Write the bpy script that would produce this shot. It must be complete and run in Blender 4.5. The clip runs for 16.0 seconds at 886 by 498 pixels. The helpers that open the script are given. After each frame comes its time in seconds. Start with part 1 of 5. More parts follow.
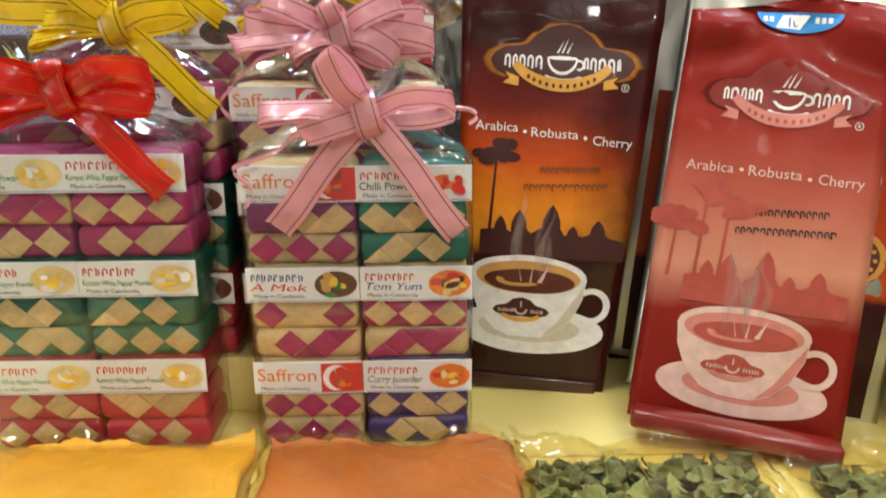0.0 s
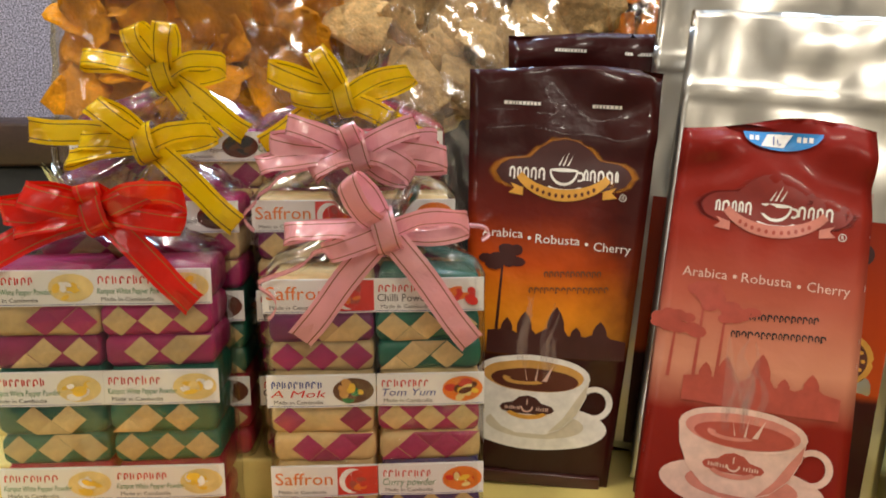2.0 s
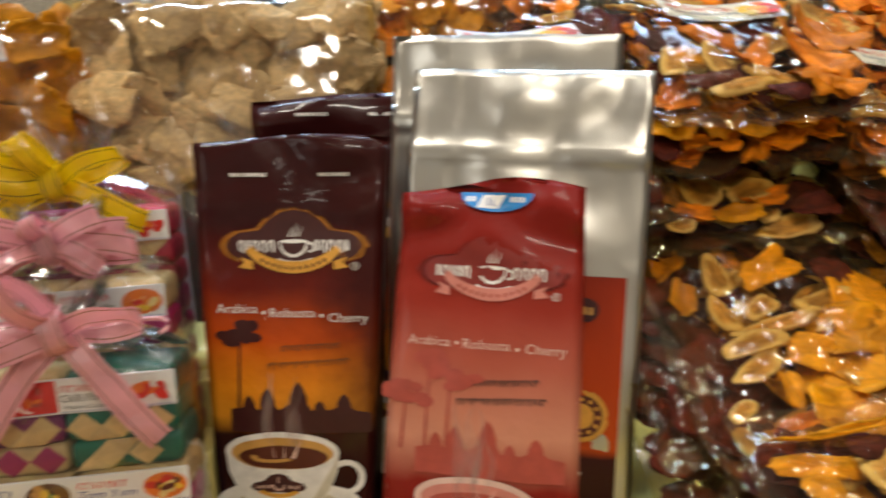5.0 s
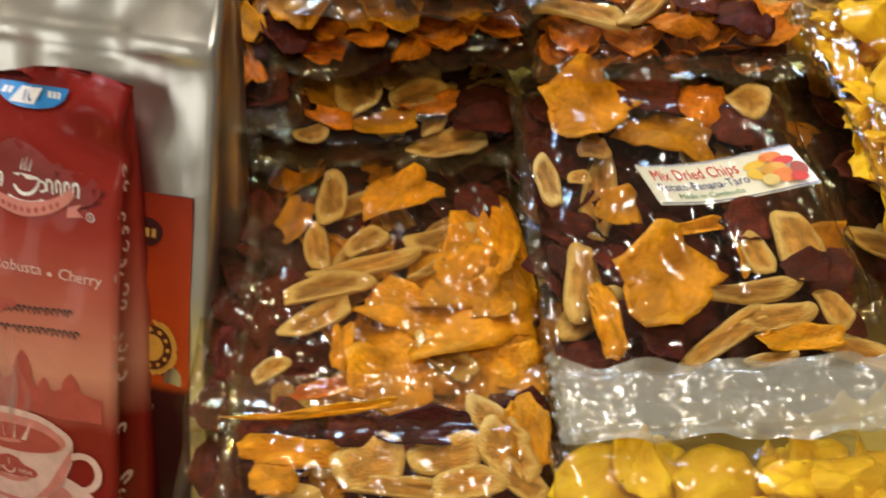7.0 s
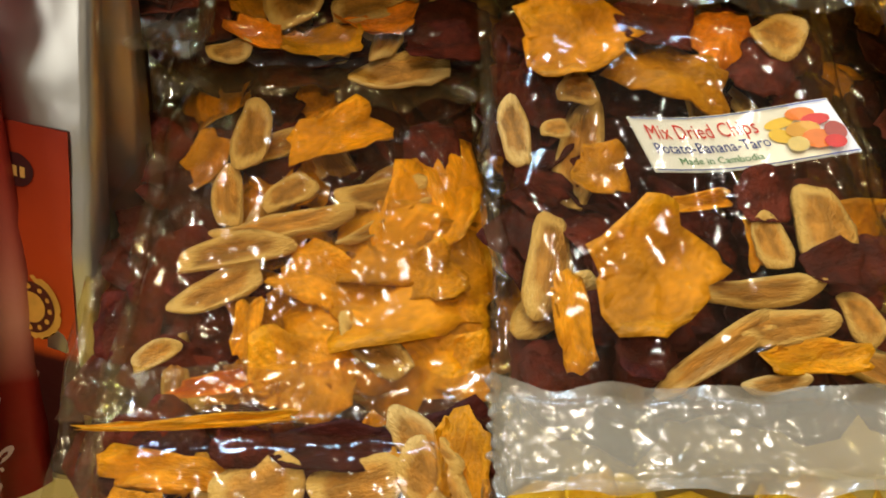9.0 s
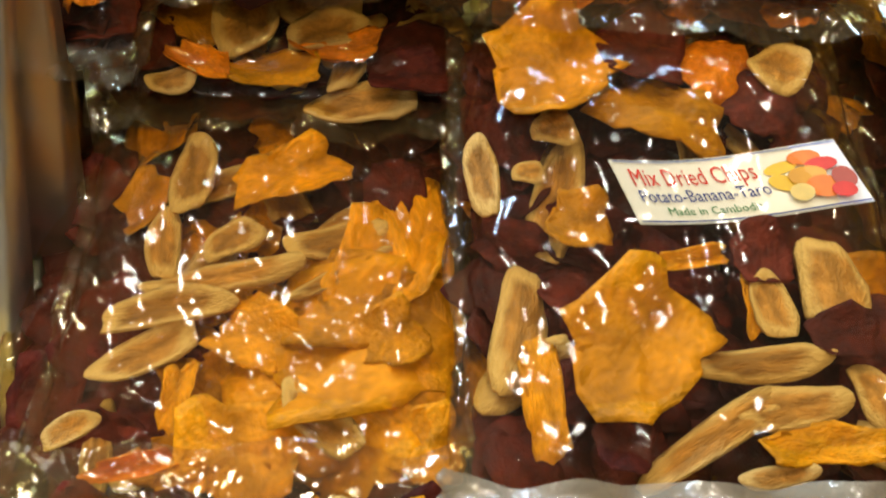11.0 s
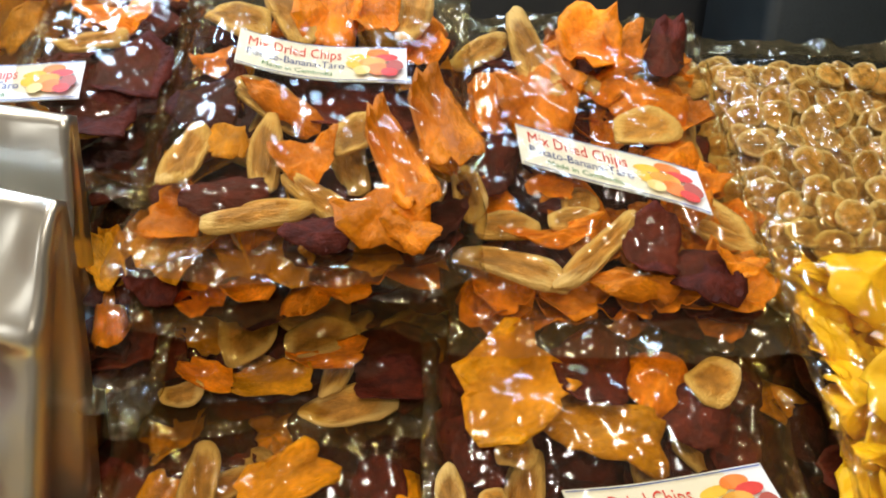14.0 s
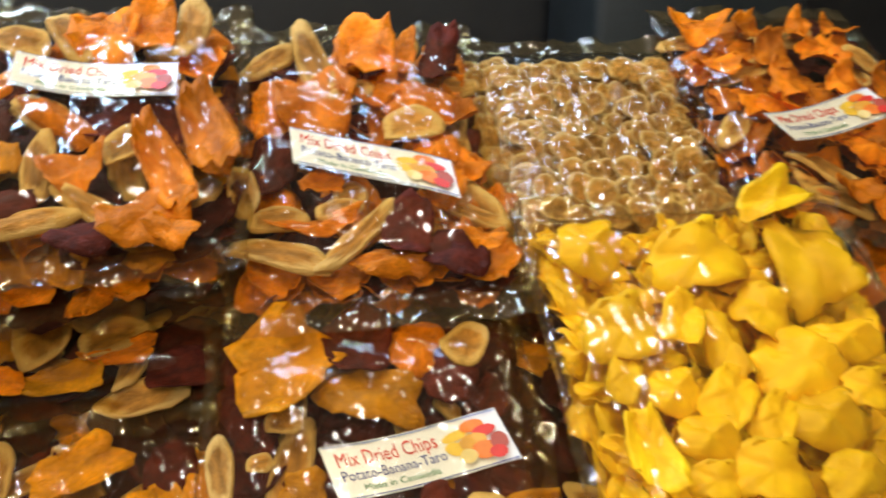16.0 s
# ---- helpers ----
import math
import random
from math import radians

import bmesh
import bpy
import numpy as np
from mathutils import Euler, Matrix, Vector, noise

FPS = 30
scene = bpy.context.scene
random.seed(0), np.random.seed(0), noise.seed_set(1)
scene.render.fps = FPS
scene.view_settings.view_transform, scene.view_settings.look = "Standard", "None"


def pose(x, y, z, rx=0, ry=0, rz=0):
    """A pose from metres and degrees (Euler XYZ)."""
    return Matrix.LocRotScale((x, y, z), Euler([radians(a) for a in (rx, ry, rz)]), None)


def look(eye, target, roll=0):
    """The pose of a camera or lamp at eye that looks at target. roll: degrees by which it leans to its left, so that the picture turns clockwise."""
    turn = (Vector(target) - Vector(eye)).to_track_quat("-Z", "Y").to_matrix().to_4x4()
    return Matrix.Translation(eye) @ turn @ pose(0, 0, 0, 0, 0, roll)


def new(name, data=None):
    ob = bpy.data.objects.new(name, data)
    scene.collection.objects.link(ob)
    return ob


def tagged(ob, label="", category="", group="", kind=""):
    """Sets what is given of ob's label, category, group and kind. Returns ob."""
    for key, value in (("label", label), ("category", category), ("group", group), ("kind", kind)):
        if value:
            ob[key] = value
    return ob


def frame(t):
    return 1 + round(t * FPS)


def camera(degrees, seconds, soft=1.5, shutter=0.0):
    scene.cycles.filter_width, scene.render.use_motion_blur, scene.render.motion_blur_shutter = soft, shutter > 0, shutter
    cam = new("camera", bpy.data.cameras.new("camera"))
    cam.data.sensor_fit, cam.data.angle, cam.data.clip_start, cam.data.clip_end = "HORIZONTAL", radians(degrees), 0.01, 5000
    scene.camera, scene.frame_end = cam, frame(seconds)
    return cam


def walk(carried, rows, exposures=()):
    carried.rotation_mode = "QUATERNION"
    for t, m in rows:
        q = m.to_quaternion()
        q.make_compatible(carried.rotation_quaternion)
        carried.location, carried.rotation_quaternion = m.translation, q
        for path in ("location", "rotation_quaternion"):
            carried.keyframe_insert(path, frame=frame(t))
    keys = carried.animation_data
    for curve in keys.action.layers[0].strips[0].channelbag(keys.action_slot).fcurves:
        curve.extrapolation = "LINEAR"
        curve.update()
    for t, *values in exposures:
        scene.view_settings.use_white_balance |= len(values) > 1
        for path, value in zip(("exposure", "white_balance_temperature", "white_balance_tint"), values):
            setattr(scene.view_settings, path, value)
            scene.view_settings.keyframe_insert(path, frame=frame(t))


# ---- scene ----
cam = camera(62.0, 16.0, soft=1.8, shutter=0.55)
PATH = [
    (0, (0.0355, 0.0162, 0.2287), (0.0574, 0.9758, -0.0517), -0.26),
    (0.5, (0.0288, 0.0090, 0.2396), (0.0521, 0.9765, -0.0123), -0.56),
    (1, (0.0254, 0.0018, 0.2497), (0.0674, 0.9761, 0.0284), -0.80),
    (1.5, (0.0185, 0.0009, 0.2564), (0.0562, 0.9788, 0.0506), -0.55),
    (2, (0.0172, 0.0006, 0.2611), (0.0625, 0.9799, 0.0638), -0.15),
    (2.5, (0.0167, -0.0005, 0.2655), (0.0586, 0.9797, 0.0717), -0.22),
    (3, (0.0150, -0.0039, 0.2622), (0.0585, 0.9762, 0.0688), -0.18),
    (3.5, (0.0169, -0.0111, 0.2622), (0.0530, 0.9703, 0.0731), -0.25),
    (4, (0.0381, -0.0079, 0.2769), (0.0873, 0.9749, 0.0990), -1.32),
    (4.5, (0.0954, 0.0016, 0.2821), (0.1746, 0.9850, 0.1185), -2.24),
    (5, (0.1843, 0.0081, 0.2909), (0.2708, 0.9885, 0.1139), -3.63),
    (5.2, (0.2119, 0.0087, 0.2906), (0.3368, 0.9837, 0.1066), -3.90),
    (7.3, (0.4674, 0.0881, 0.3131), (0.5232, 0.9912, -0.1127), 0.99),
    (7.5, (0.4693, 0.0997, 0.3117), (0.5253, 0.9922, -0.1359), 1.47),
    (8, (0.4775, 0.1219, 0.3101), (0.5412, 1.0004, -0.1634), 2.21),
    (10.5, (0.4976, 0.1852, 0.2985), (0.5523, 1.0331, -0.2289), 4.03),
    (11, (0.5040, 0.1928, 0.3025), (0.5690, 1.0632, -0.1855), 3.45),
    (11.5, (0.5020, 0.1956, 0.3120), (0.5705, 1.0700, -0.1683), 3.65),
    (12, (0.5008, 0.1964, 0.3361), (0.5501, 1.0917, -0.1065), 2.51),
    (12.5, (0.4999, 0.1991, 0.3589), (0.5575, 1.1101, -0.0494), 2.72),
    (13, (0.5031, 0.1951, 0.3779), (0.5556, 1.1185, -0.0023), 2.17),
    (13.5, (0.5087, 0.1956, 0.3947), (0.5780, 1.1196, 0.0187), 2.73),
    (14, (0.5132, 0.1901, 0.4033), (0.5690, 1.1264, 0.0566), 1.94),
    (14.5, (0.5257, 0.1854, 0.4069), (0.5783, 1.1243, 0.0667), 1.93),
    (15, (0.5486, 0.1816, 0.4060), (0.6354, 1.1144, 0.0561), 2.17),
    (15.5, (0.5661, 0.1691, 0.4084), (0.6895, 1.0957, 0.0533), 2.42),
    (16, (0.5860, 0.1395, 0.4085), (0.7566, 1.0659, 0.0729), 0.12),
]
walk(cam, [(t, look(eye, target, roll)) for t, eye, target, roll in PATH],
     [(0.0, 0.30, 5750, 4), (0.5, 0.17, 5950, 5), (1.0, 0.10, 6250, 8), (1.5, 0.04, 6450, 10), (3.5, -0.08, 6450, 10), (4.5, -0.20, 6450, 10), (5.2, -0.20, 6400, 10), (7.3, -0.22, 6350, 9), (10.5, -0.16, 6500, 10), (12.5, -0.02, 6400, 9), (16.0, -0.15, 6450, 10)])


# ---- light: shop ceiling lamps, cool daylight tubes further back, added fill lamps ----
world = bpy.data.worlds.new("world")
scene.world = world
world.use_nodes = True
world.node_tree.nodes["Background"].inputs[0].default_value = (0.8, 0.85, 1.0, 1)
world.node_tree.nodes["Background"].inputs[1].default_value = 0.05


def lamp(x, y, z, sx, sy, watts, colour, aim=None):
    data = bpy.data.lights.new("ceiling_lamp_light", "AREA")
    data.shape, data.size, data.size_y, data.energy, data.color = "RECTANGLE", sx, sy, watts, colour
    ob = new("ceiling_lamp_light", data)
    ob.matrix_world = look((x, y, z), aim if aim else (x, y + 0.001, z - 1))
    return ob


WARM, COOL = (1.0, 0.90, 0.76), (0.60, 0.78, 1.0)
lamp(-0.45, 0.25, 1.55, 0.40, 0.08, 8.6, WARM, (-0.1, 0.45, 0.1))
lamp(0.35, -0.10, 1.60, 0.40, 0.07, 4.2, WARM, (0.35, 0.45, 0.1))
lamp(0.55, 0.48, 1.55, 0.24, 0.05, 0.6, WARM)
lamp(1.00, 0.30, 1.55, 0.30, 0.06, 4.4, WARM, (0.7, 0.5, 0.15))
# front fill, added to brighten upright faces and the overhung bags
lamp(0.62, -1.00, 1.40, 0.50, 0.10, 10.5, WARM, (0.50, 0.45, 0.1))
# two unseen lamps added to brighten the walls mirrored in the foil
lamp(0.2, -2.3, 1.80, 1.6, 0.25, 25, WARM, (0.2, -2.9, 0.3))
lamp(-1.5, -0.6, 1.84, 1.2, 0.2, 30, WARM, (-2.9, -0.7, 0.5))
# sits in the added window, only for its reflection in the foil
lamp(-3.04, -1.80, 0.62, 1.1, 1.2, 16, (1.0, 0.96, 0.88), (0.0, -1.80, 0.62))
lamp(-0.3, 1.05, 1.75, 0.7, 0.14, 23, COOL, (-0.1, 0.55, 0.2))
lamp(0.75, 1.05, 1.75, 0.8, 0.14, 10, COOL, (0.7, 0.6, 0.2))


# ---- materials ----
def nodes_of(name):
    m = bpy.data.materials.new(name)
    m.use_nodes = True
    return m, m.node_tree.nodes, m.node_tree.links, m.node_tree.nodes["Principled BSDF"]


def mk(name, colour, rough=0.5, metal=0.0, var=0.25, scale=60.0, bump=0.15, bscale=220.0, rnd=0.0, coat=0.0, sub=0.0, spread=0.5):
    """A surface with mottling at two scales, fine relief and, per piece, a shade of its own."""
    m, n, l, p = nodes_of(name)
    tc = n.new("ShaderNodeTexCoord")
    big, fine = n.new("ShaderNodeTexNoise"), n.new("ShaderNodeTexNoise")
    big.inputs["Scale"].default_value, big.inputs["Detail"].default_value = scale, 5
    fine.inputs["Scale"].default_value, fine.inputs["Detail"].default_value = bscale, 3
    for t in (big, fine):
        l.new(tc.outputs["Object"], t.inputs["Vector"])
    ramp = n.new("ShaderNodeValToRGB")
    c = np.array(colour)
    ramp.color_ramp.elements[0].position, ramp.color_ramp.elements[1].position = 0.5 - spread / 2, 0.5 + spread / 2
    ramp.color_ramp.elements[0].color = (*np.clip(c * (1 - var), 0, 1), 1)
    ramp.color_ramp.elements[1].color = (*np.clip(c * (1 + var), 0, 1), 1)
    l.new(big.outputs["Fac"], ramp.inputs["Fac"])
    speck, grain = n.new("ShaderNodeMix"), n.new("ShaderNodeMapRange")
    speck.data_type, speck.blend_type = "RGBA", "MULTIPLY"
    speck.inputs["Factor"].default_value = 1.0
    grain.inputs["From Min"].default_value, grain.inputs["From Max"].default_value = 0.3, 0.7
    grain.inputs["To Min"].default_value, grain.inputs["To Max"].default_value = 1 - 0.35 * var, 1 + 0.25 * var
    l.new(fine.outputs["Fac"], grain.inputs["Value"])
    l.new(ramp.outputs["Color"], speck.inputs["A"])
    l.new(grain.outputs["Result"], speck.inputs["B"])
    out = speck.outputs["Result"]
    if rnd:
        info, hsv, mr = n.new("ShaderNodeObjectInfo"), n.new("ShaderNodeHueSaturation"), n.new("ShaderNodeMapRange")
        mr.inputs["To Min"].default_value, mr.inputs["To Max"].default_value = 1 - rnd, 1 + rnd
        l.new(info.outputs["Random"], mr.inputs["Value"])
        l.new(mr.outputs["Result"], hsv.inputs["Value"])
        l.new(out, hsv.inputs["Color"])
        out = hsv.outputs["Color"]
    l.new(out, p.inputs["Base Color"])
    p.inputs["Roughness"].default_value, p.inputs["Metallic"].default_value = rough, metal
    p.inputs["Coat Weight"].default_value = coat
    p.inputs["Coat Roughness"].default_value = 0.12
    p.inputs["Subsurface Weight"].default_value = sub
    p.inputs["Subsurface Radius"].default_value = (0.004, 0.002, 0.001)
    b = n.new("ShaderNodeBump")
    b.inputs["Strength"].default_value, b.inputs["Distance"].default_value = bump, 0.002
    l.new(fine.outputs["Fac"], b.inputs["Height"])
    l.new(b.outputs["Normal"], p.inputs["Normal"])
    return m


def mk_film(name, gloss=1.0, scale=45.0, strength=0.6, rough=0.05, tint=(0.97, 0.97, 0.97), haze=0.0):
    """Thin clear wrapping film: see-through, with a glossy crinkled skin."""
    m, n, l, p = nodes_of(name)
    n.remove(p)
    tc, noise1, noise2 = n.new("ShaderNodeTexCoord"), n.new("ShaderNodeTexNoise"), n.new("ShaderNodeTexNoise")
    noise1.noise_type, noise1.inputs["Scale"].default_value, noise1.inputs["Detail"].default_value = "RIDGED_MULTIFRACTAL", scale, 3
    noise2.inputs["Scale"].default_value, noise2.inputs["Detail"].default_value = scale * 2.0, 1
    noise1.inputs["Distortion"].default_value = 0.6
    add = n.new("ShaderNodeMath")
    turn, turn2 = n.new("ShaderNodeMapping"), n.new("ShaderNodeMapping")
    turn.inputs["Rotation"].default_value, turn.inputs["Scale"].default_value = (0.2, 0.3, 0.5), (1.0, 0.10, 0.5)
    turn2.inputs["Rotation"].default_value, turn2.inputs["Scale"].default_value = (0.1, -0.2, -0.9), (1.0, 0.08, 0.4)
    for t, mp in ((noise1, turn), (noise2, turn2)):
        l.new(tc.outputs["Object"], mp.inputs["Vector"])
        l.new(mp.outputs["Vector"], t.inputs["Vector"])
    l.new(noise1.outputs["Fac"], add.inputs[0])
    l.new(noise2.outputs["Fac"], add.inputs[1])
    bend, shift, crease, steep, total = n.new("ShaderNodeTexNoise"), n.new("ShaderNodeVectorMath"), n.new("ShaderNodeTexVoronoi"), n.new("ShaderNodeMapRange"), n.new("ShaderNodeMath")
    bend.inputs["Scale"].default_value = scale * 0.7
    shift.operation = "MULTIPLY_ADD"
    shift.inputs[1].default_value = (0.02, 0.02, 0.02)
    crease.feature, crease.inputs["Scale"].default_value = "DISTANCE_TO_EDGE", scale * 1.9
    steep.inputs["From Max"].default_value, steep.inputs["To Max"].default_value = 0.30, 0.10
    l.new(tc.outputs["Object"], bend.inputs["Vector"])
    l.new(bend.outputs["Color"], shift.inputs[0])
    l.new(tc.outputs["Object"], shift.inputs[2])
    l.new(shift.outputs[0], crease.inputs["Vector"])
    l.new(crease.outputs["Distance"], steep.inputs["Value"])
    l.new(add.outputs[0], total.inputs[0])
    l.new(steep.outputs["Result"], total.inputs[1])
    b = n.new("ShaderNodeBump")
    b.inputs["Strength"].default_value, b.inputs["Distance"].default_value = strength, 0.004
    l.new(total.outputs[0], b.inputs["Height"])
    fr, power, k, mix = n.new("ShaderNodeLayerWeight"), n.new("ShaderNodeMath"), n.new("ShaderNodeMath"), n.new("ShaderNodeMixShader")
    fr.inputs["Blend"].default_value = 0.5
    l.new(b.outputs["Normal"], fr.inputs["Normal"])
    power.operation = "POWER"
    power.inputs[1].default_value = 4.5
    l.new(fr.outputs["Facing"], power.inputs[0])
    k.operation, k.use_clamp = "MULTIPLY_ADD", True
    k.inputs[1].default_value, k.inputs[2].default_value = 0.8, 0.04 * gloss
    l.new(power.outputs[0], k.inputs[0])
    tr, gl = n.new("ShaderNodeBsdfTransparent"), n.new("ShaderNodeBsdfGlossy")
    tr.inputs[0].default_value = (*tint, 1)
    gl.inputs["Roughness"].default_value = rough
    l.new(b.outputs["Normal"], gl.inputs["Normal"])
    l.new(k.outputs[0], mix.inputs[0])
    # high values: milky plastic; low ones: painted glare haze that lifts dark gaps
    if haze:
        cloud, white = n.new("ShaderNodeMixShader"), n.new("ShaderNodeBsdfDiffuse")
        cloud.inputs[0].default_value = haze
        white.inputs[0].default_value = (0.88, 0.83, 0.68, 1) if haze > 0.1 else (0.85, 0.66, 0.40, 1)
        l.new(tr.outputs[0], cloud.inputs[1])
        l.new(white.outputs[0], cloud.inputs[2])
        l.new(cloud.outputs[0], mix.inputs[1])
    else:
        l.new(tr.outputs[0], mix.inputs[1])
    l.new(gl.outputs[0], mix.inputs[2])
    l.new(mix.outputs[0], n["Material Output"].inputs["Surface"])
    return m


def mk_rim(name, flesh, rim, rough, rnd, start=0.62):
    """Fruit slices: the flesh changes to a paler or darker rim, by the radius kept in the UV map."""
    m = mk(name, flesh, rough, 0, 0.5, 3.5, 0.7, 18, rnd)
    n, l, p = m.node_tree.nodes, m.node_tree.links, m.node_tree.nodes["Principled BSDF"]
    link = next(x for x in l if x.to_socket == p.inputs["Base Color"])
    src = link.from_socket
    uv, sep, mr, mix = n.new("ShaderNodeUVMap"), n.new("ShaderNodeSeparateXYZ"), n.new("ShaderNodeMapRange"), n.new("ShaderNodeMix")
    mix.data_type = "RGBA"
    l.new(uv.outputs[0], sep.inputs[0])
    mr.inputs["From Min"].default_value, mr.inputs["From Max"].default_value = start, min(start + 0.25, 1)
    tc, wob, mad = n.new("ShaderNodeTexCoord"), n.new("ShaderNodeTexNoise"), n.new("ShaderNodeMath")
    wob.inputs["Scale"].default_value, wob.inputs["Detail"].default_value = 5.0, 4
    l.new(tc.outputs["Object"], wob.inputs["Vector"])
    mad.operation = "MULTIPLY_ADD"
    mad.inputs[1].default_value = 0.55
    l.new(wob.outputs["Fac"], mad.inputs[0])
    off = n.new("ShaderNodeMath")
    off.inputs[1].default_value = -0.275
    l.new(sep.outputs[0], off.inputs[0])
    l.new(off.outputs[0], mad.inputs[2])
    l.new(mad.outputs[0], mr.inputs["Value"])
    l.new(mr.outputs["Result"], mix.inputs["Factor"])
    l.new(src, mix.inputs["A"])
    mix.inputs["B"].default_value = (*rim, 1)
    l.new(mix.outputs["Result"], p.inputs["Base Color"])
    return m


def mk_gradient(name, stops, top, rough=0.36, coat=0.16, bump=0.45, metal=0.0, border=None):
    """Printed foil whose ground colour runs with the height above the bag's foot."""
    m, n, l, p = nodes_of(name)
    tc, sep, mr, ramp = n.new("ShaderNodeTexCoord"), n.new("ShaderNodeSeparateXYZ"), n.new("ShaderNodeMapRange"), n.new("ShaderNodeValToRGB")
    mott = n.new("ShaderNodeTexNoise")
    mott.inputs["Scale"].default_value, mott.inputs["Detail"].default_value = 30, 4
    l.new(tc.outputs["Object"], sep.inputs[0])
    l.new(tc.outputs["Object"], mott.inputs["Vector"])
    mr.inputs["From Max"].default_value = top
    l.new(sep.outputs[2], mr.inputs["Value"])
    shift = n.new("ShaderNodeMath")
    shift.operation = "MULTIPLY_ADD"
    shift.inputs[1].default_value = 0.05
    l.new(mott.outputs["Fac"], shift.inputs[0])
    l.new(mr.outputs["Result"], shift.inputs[2])
    l.new(shift.outputs[0], ramp.inputs["Fac"])
    for k, (at, c) in enumerate(stops):
        e = ramp.color_ramp.elements[k] if k < 2 else ramp.color_ramp.elements.new(at)
        e.position, e.color = at, (*c, 1)
    if border:
        ab, bm_, frame_ = n.new("ShaderNodeMath"), n.new("ShaderNodeMapRange"), n.new("ShaderNodeMix")
        wave = n.new("ShaderNodeMath")
        wave.operation = "MULTIPLY_ADD"
        wave.inputs[1].default_value = 0.05
        l.new(mott.outputs["Fac"], wave.inputs[0])
        l.new(sep.outputs[0], wave.inputs[2])
        ab.operation = "ABSOLUTE"
        l.new(wave.outputs[0], ab.inputs[0])
        bm_.inputs["From Min"].default_value, bm_.inputs["From Max"].default_value, bm_.inputs["To Max"].default_value = 0.040, 0.078, 0.85
        l.new(ab.outputs[0], bm_.inputs["Value"])
        frame_.data_type = "RGBA"
        l.new(bm_.outputs["Result"], frame_.inputs["Factor"])
        l.new(ramp.outputs["Color"], frame_.inputs["A"])
        frame_.inputs["B"].default_value = (*border, 1)
        l.new(frame_.outputs["Result"], p.inputs["Base Color"])
    else:
        l.new(ramp.outputs["Color"], p.inputs["Base Color"])
    p.inputs["Roughness"].default_value, p.inputs["Coat Weight"].default_value, p.inputs["Metallic"].default_value = rough, coat, metal
    p.inputs["Specular IOR Level"].default_value = 0.12
    p.inputs["Coat Roughness"].default_value = 0.06
    crease = n.new("ShaderNodeTexNoise")
    crease.inputs["Scale"].default_value, crease.inputs["Detail"].default_value = 22, 4
    l.new(tc.outputs["Object"], crease.inputs["Vector"])
    b = n.new("ShaderNodeBump")
    b.inputs["Strength"].default_value, b.inputs["Distance"].default_value = bump, 0.006
    l.new(crease.outputs["Fac"], b.inputs["Height"])
    l.new(b.outputs["Normal"], p.inputs["Normal"])
    return m


def mk_ribbon(name, colour, line):
    """Satin ribbon with a dark line along each edge."""
    m = mk(name, colour, 0.22, 0.0, 0.08, 50, 0.6, 60, 0, 0.9)
    n, l, p = m.node_tree.nodes, m.node_tree.links, m.node_tree.nodes["Principled BSDF"]
    src = next(x for x in l if x.to_socket == p.inputs["Base Color"]).from_socket
    uv, sep, mix = n.new("ShaderNodeUVMap"), n.new("ShaderNodeSeparateXYZ"), n.new("ShaderNodeMix")
    a, b, c = n.new("ShaderNodeMath"), n.new("ShaderNodeMath"), n.new("ShaderNodeMath")
    mix.data_type = "RGBA"
    l.new(uv.outputs[0], sep.inputs[0])
    a.operation, b.operation, c.operation = "SUBTRACT", "ABSOLUTE", "COMPARE"
    a.inputs[1].default_value = 0.5
    c.inputs[1].default_value, c.inputs[2].default_value = 0.33, 0.022
    l.new(sep.outputs[0], a.inputs[0])
    l.new(a.outputs[0], b.inputs[0])
    l.new(b.outputs[0], c.inputs[0])
    l.new(c.outputs[0], mix.inputs["Factor"])
    l.new(src, mix.inputs["A"])
    mix.inputs["B"].default_value = (*line, 1)
    l.new(mix.outputs["Result"], p.inputs["Base Color"])
    return m


CLOTH = mk("yellow_table_cover", (0.80, 0.66, 0.22), 0.38, 0, 0.06, 9, 0.05, 500)
GRANITE = mk("speckled_stone", (0.36, 0.33, 0.40), 0.35, 0, 0.7, 300, 0.05, 300, spread=0.3)
DARK_WOOD = mk("dark_wood", (0.045, 0.02, 0.012), 0.45, 0, 0.4, 14)
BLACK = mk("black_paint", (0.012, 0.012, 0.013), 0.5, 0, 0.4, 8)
PLASTER = mk("shop_plaster", (0.5, 0.46, 0.4), 0.8, 0, 0.1, 4)
FLOOR_M = mk("floor_tile", (0.25, 0.22, 0.19), 0.4, 0, 0.2, 5)
GREY_BLUE = mk("blue_grey_plastic", (0.02, 0.026, 0.03), 0.4, 0, 0.3, 6)
# amber tint stands in for warm light bouncing among the chips
FILM = mk_film("clear_film", 0.85, 26, 1.0, 0.065, (0.985, 0.94, 0.80), 0.007)
FILM_SEAL = mk_film("sealed_film_edge", 1.3, 30, 1.2, 0.08, (0.95, 0.90, 0.70), 0.019)
FILM_BACK = mk_film("loose_film", 2.6, 15, 1.0, 0.08, (0.97, 0.96, 0.92), 0.01)
FILM_PACK = mk_film("pack_film", 1.8, 24, 0.6, 0.06)
FILM_MILKY = mk_film("milky_film", 2.6, 30, 1.7, 0.14, (0.95, 0.93, 0.86), 0.20)
FILM_HAZY = mk_film("hazy_film", 0.9, 24, 0.9, 0.08, (0.97, 0.95, 0.80), 0.03)
FILM_FINE = mk_film("crinkled_film", 2.2, 55, 1.3, 0.09, (0.985, 0.95, 0.86))
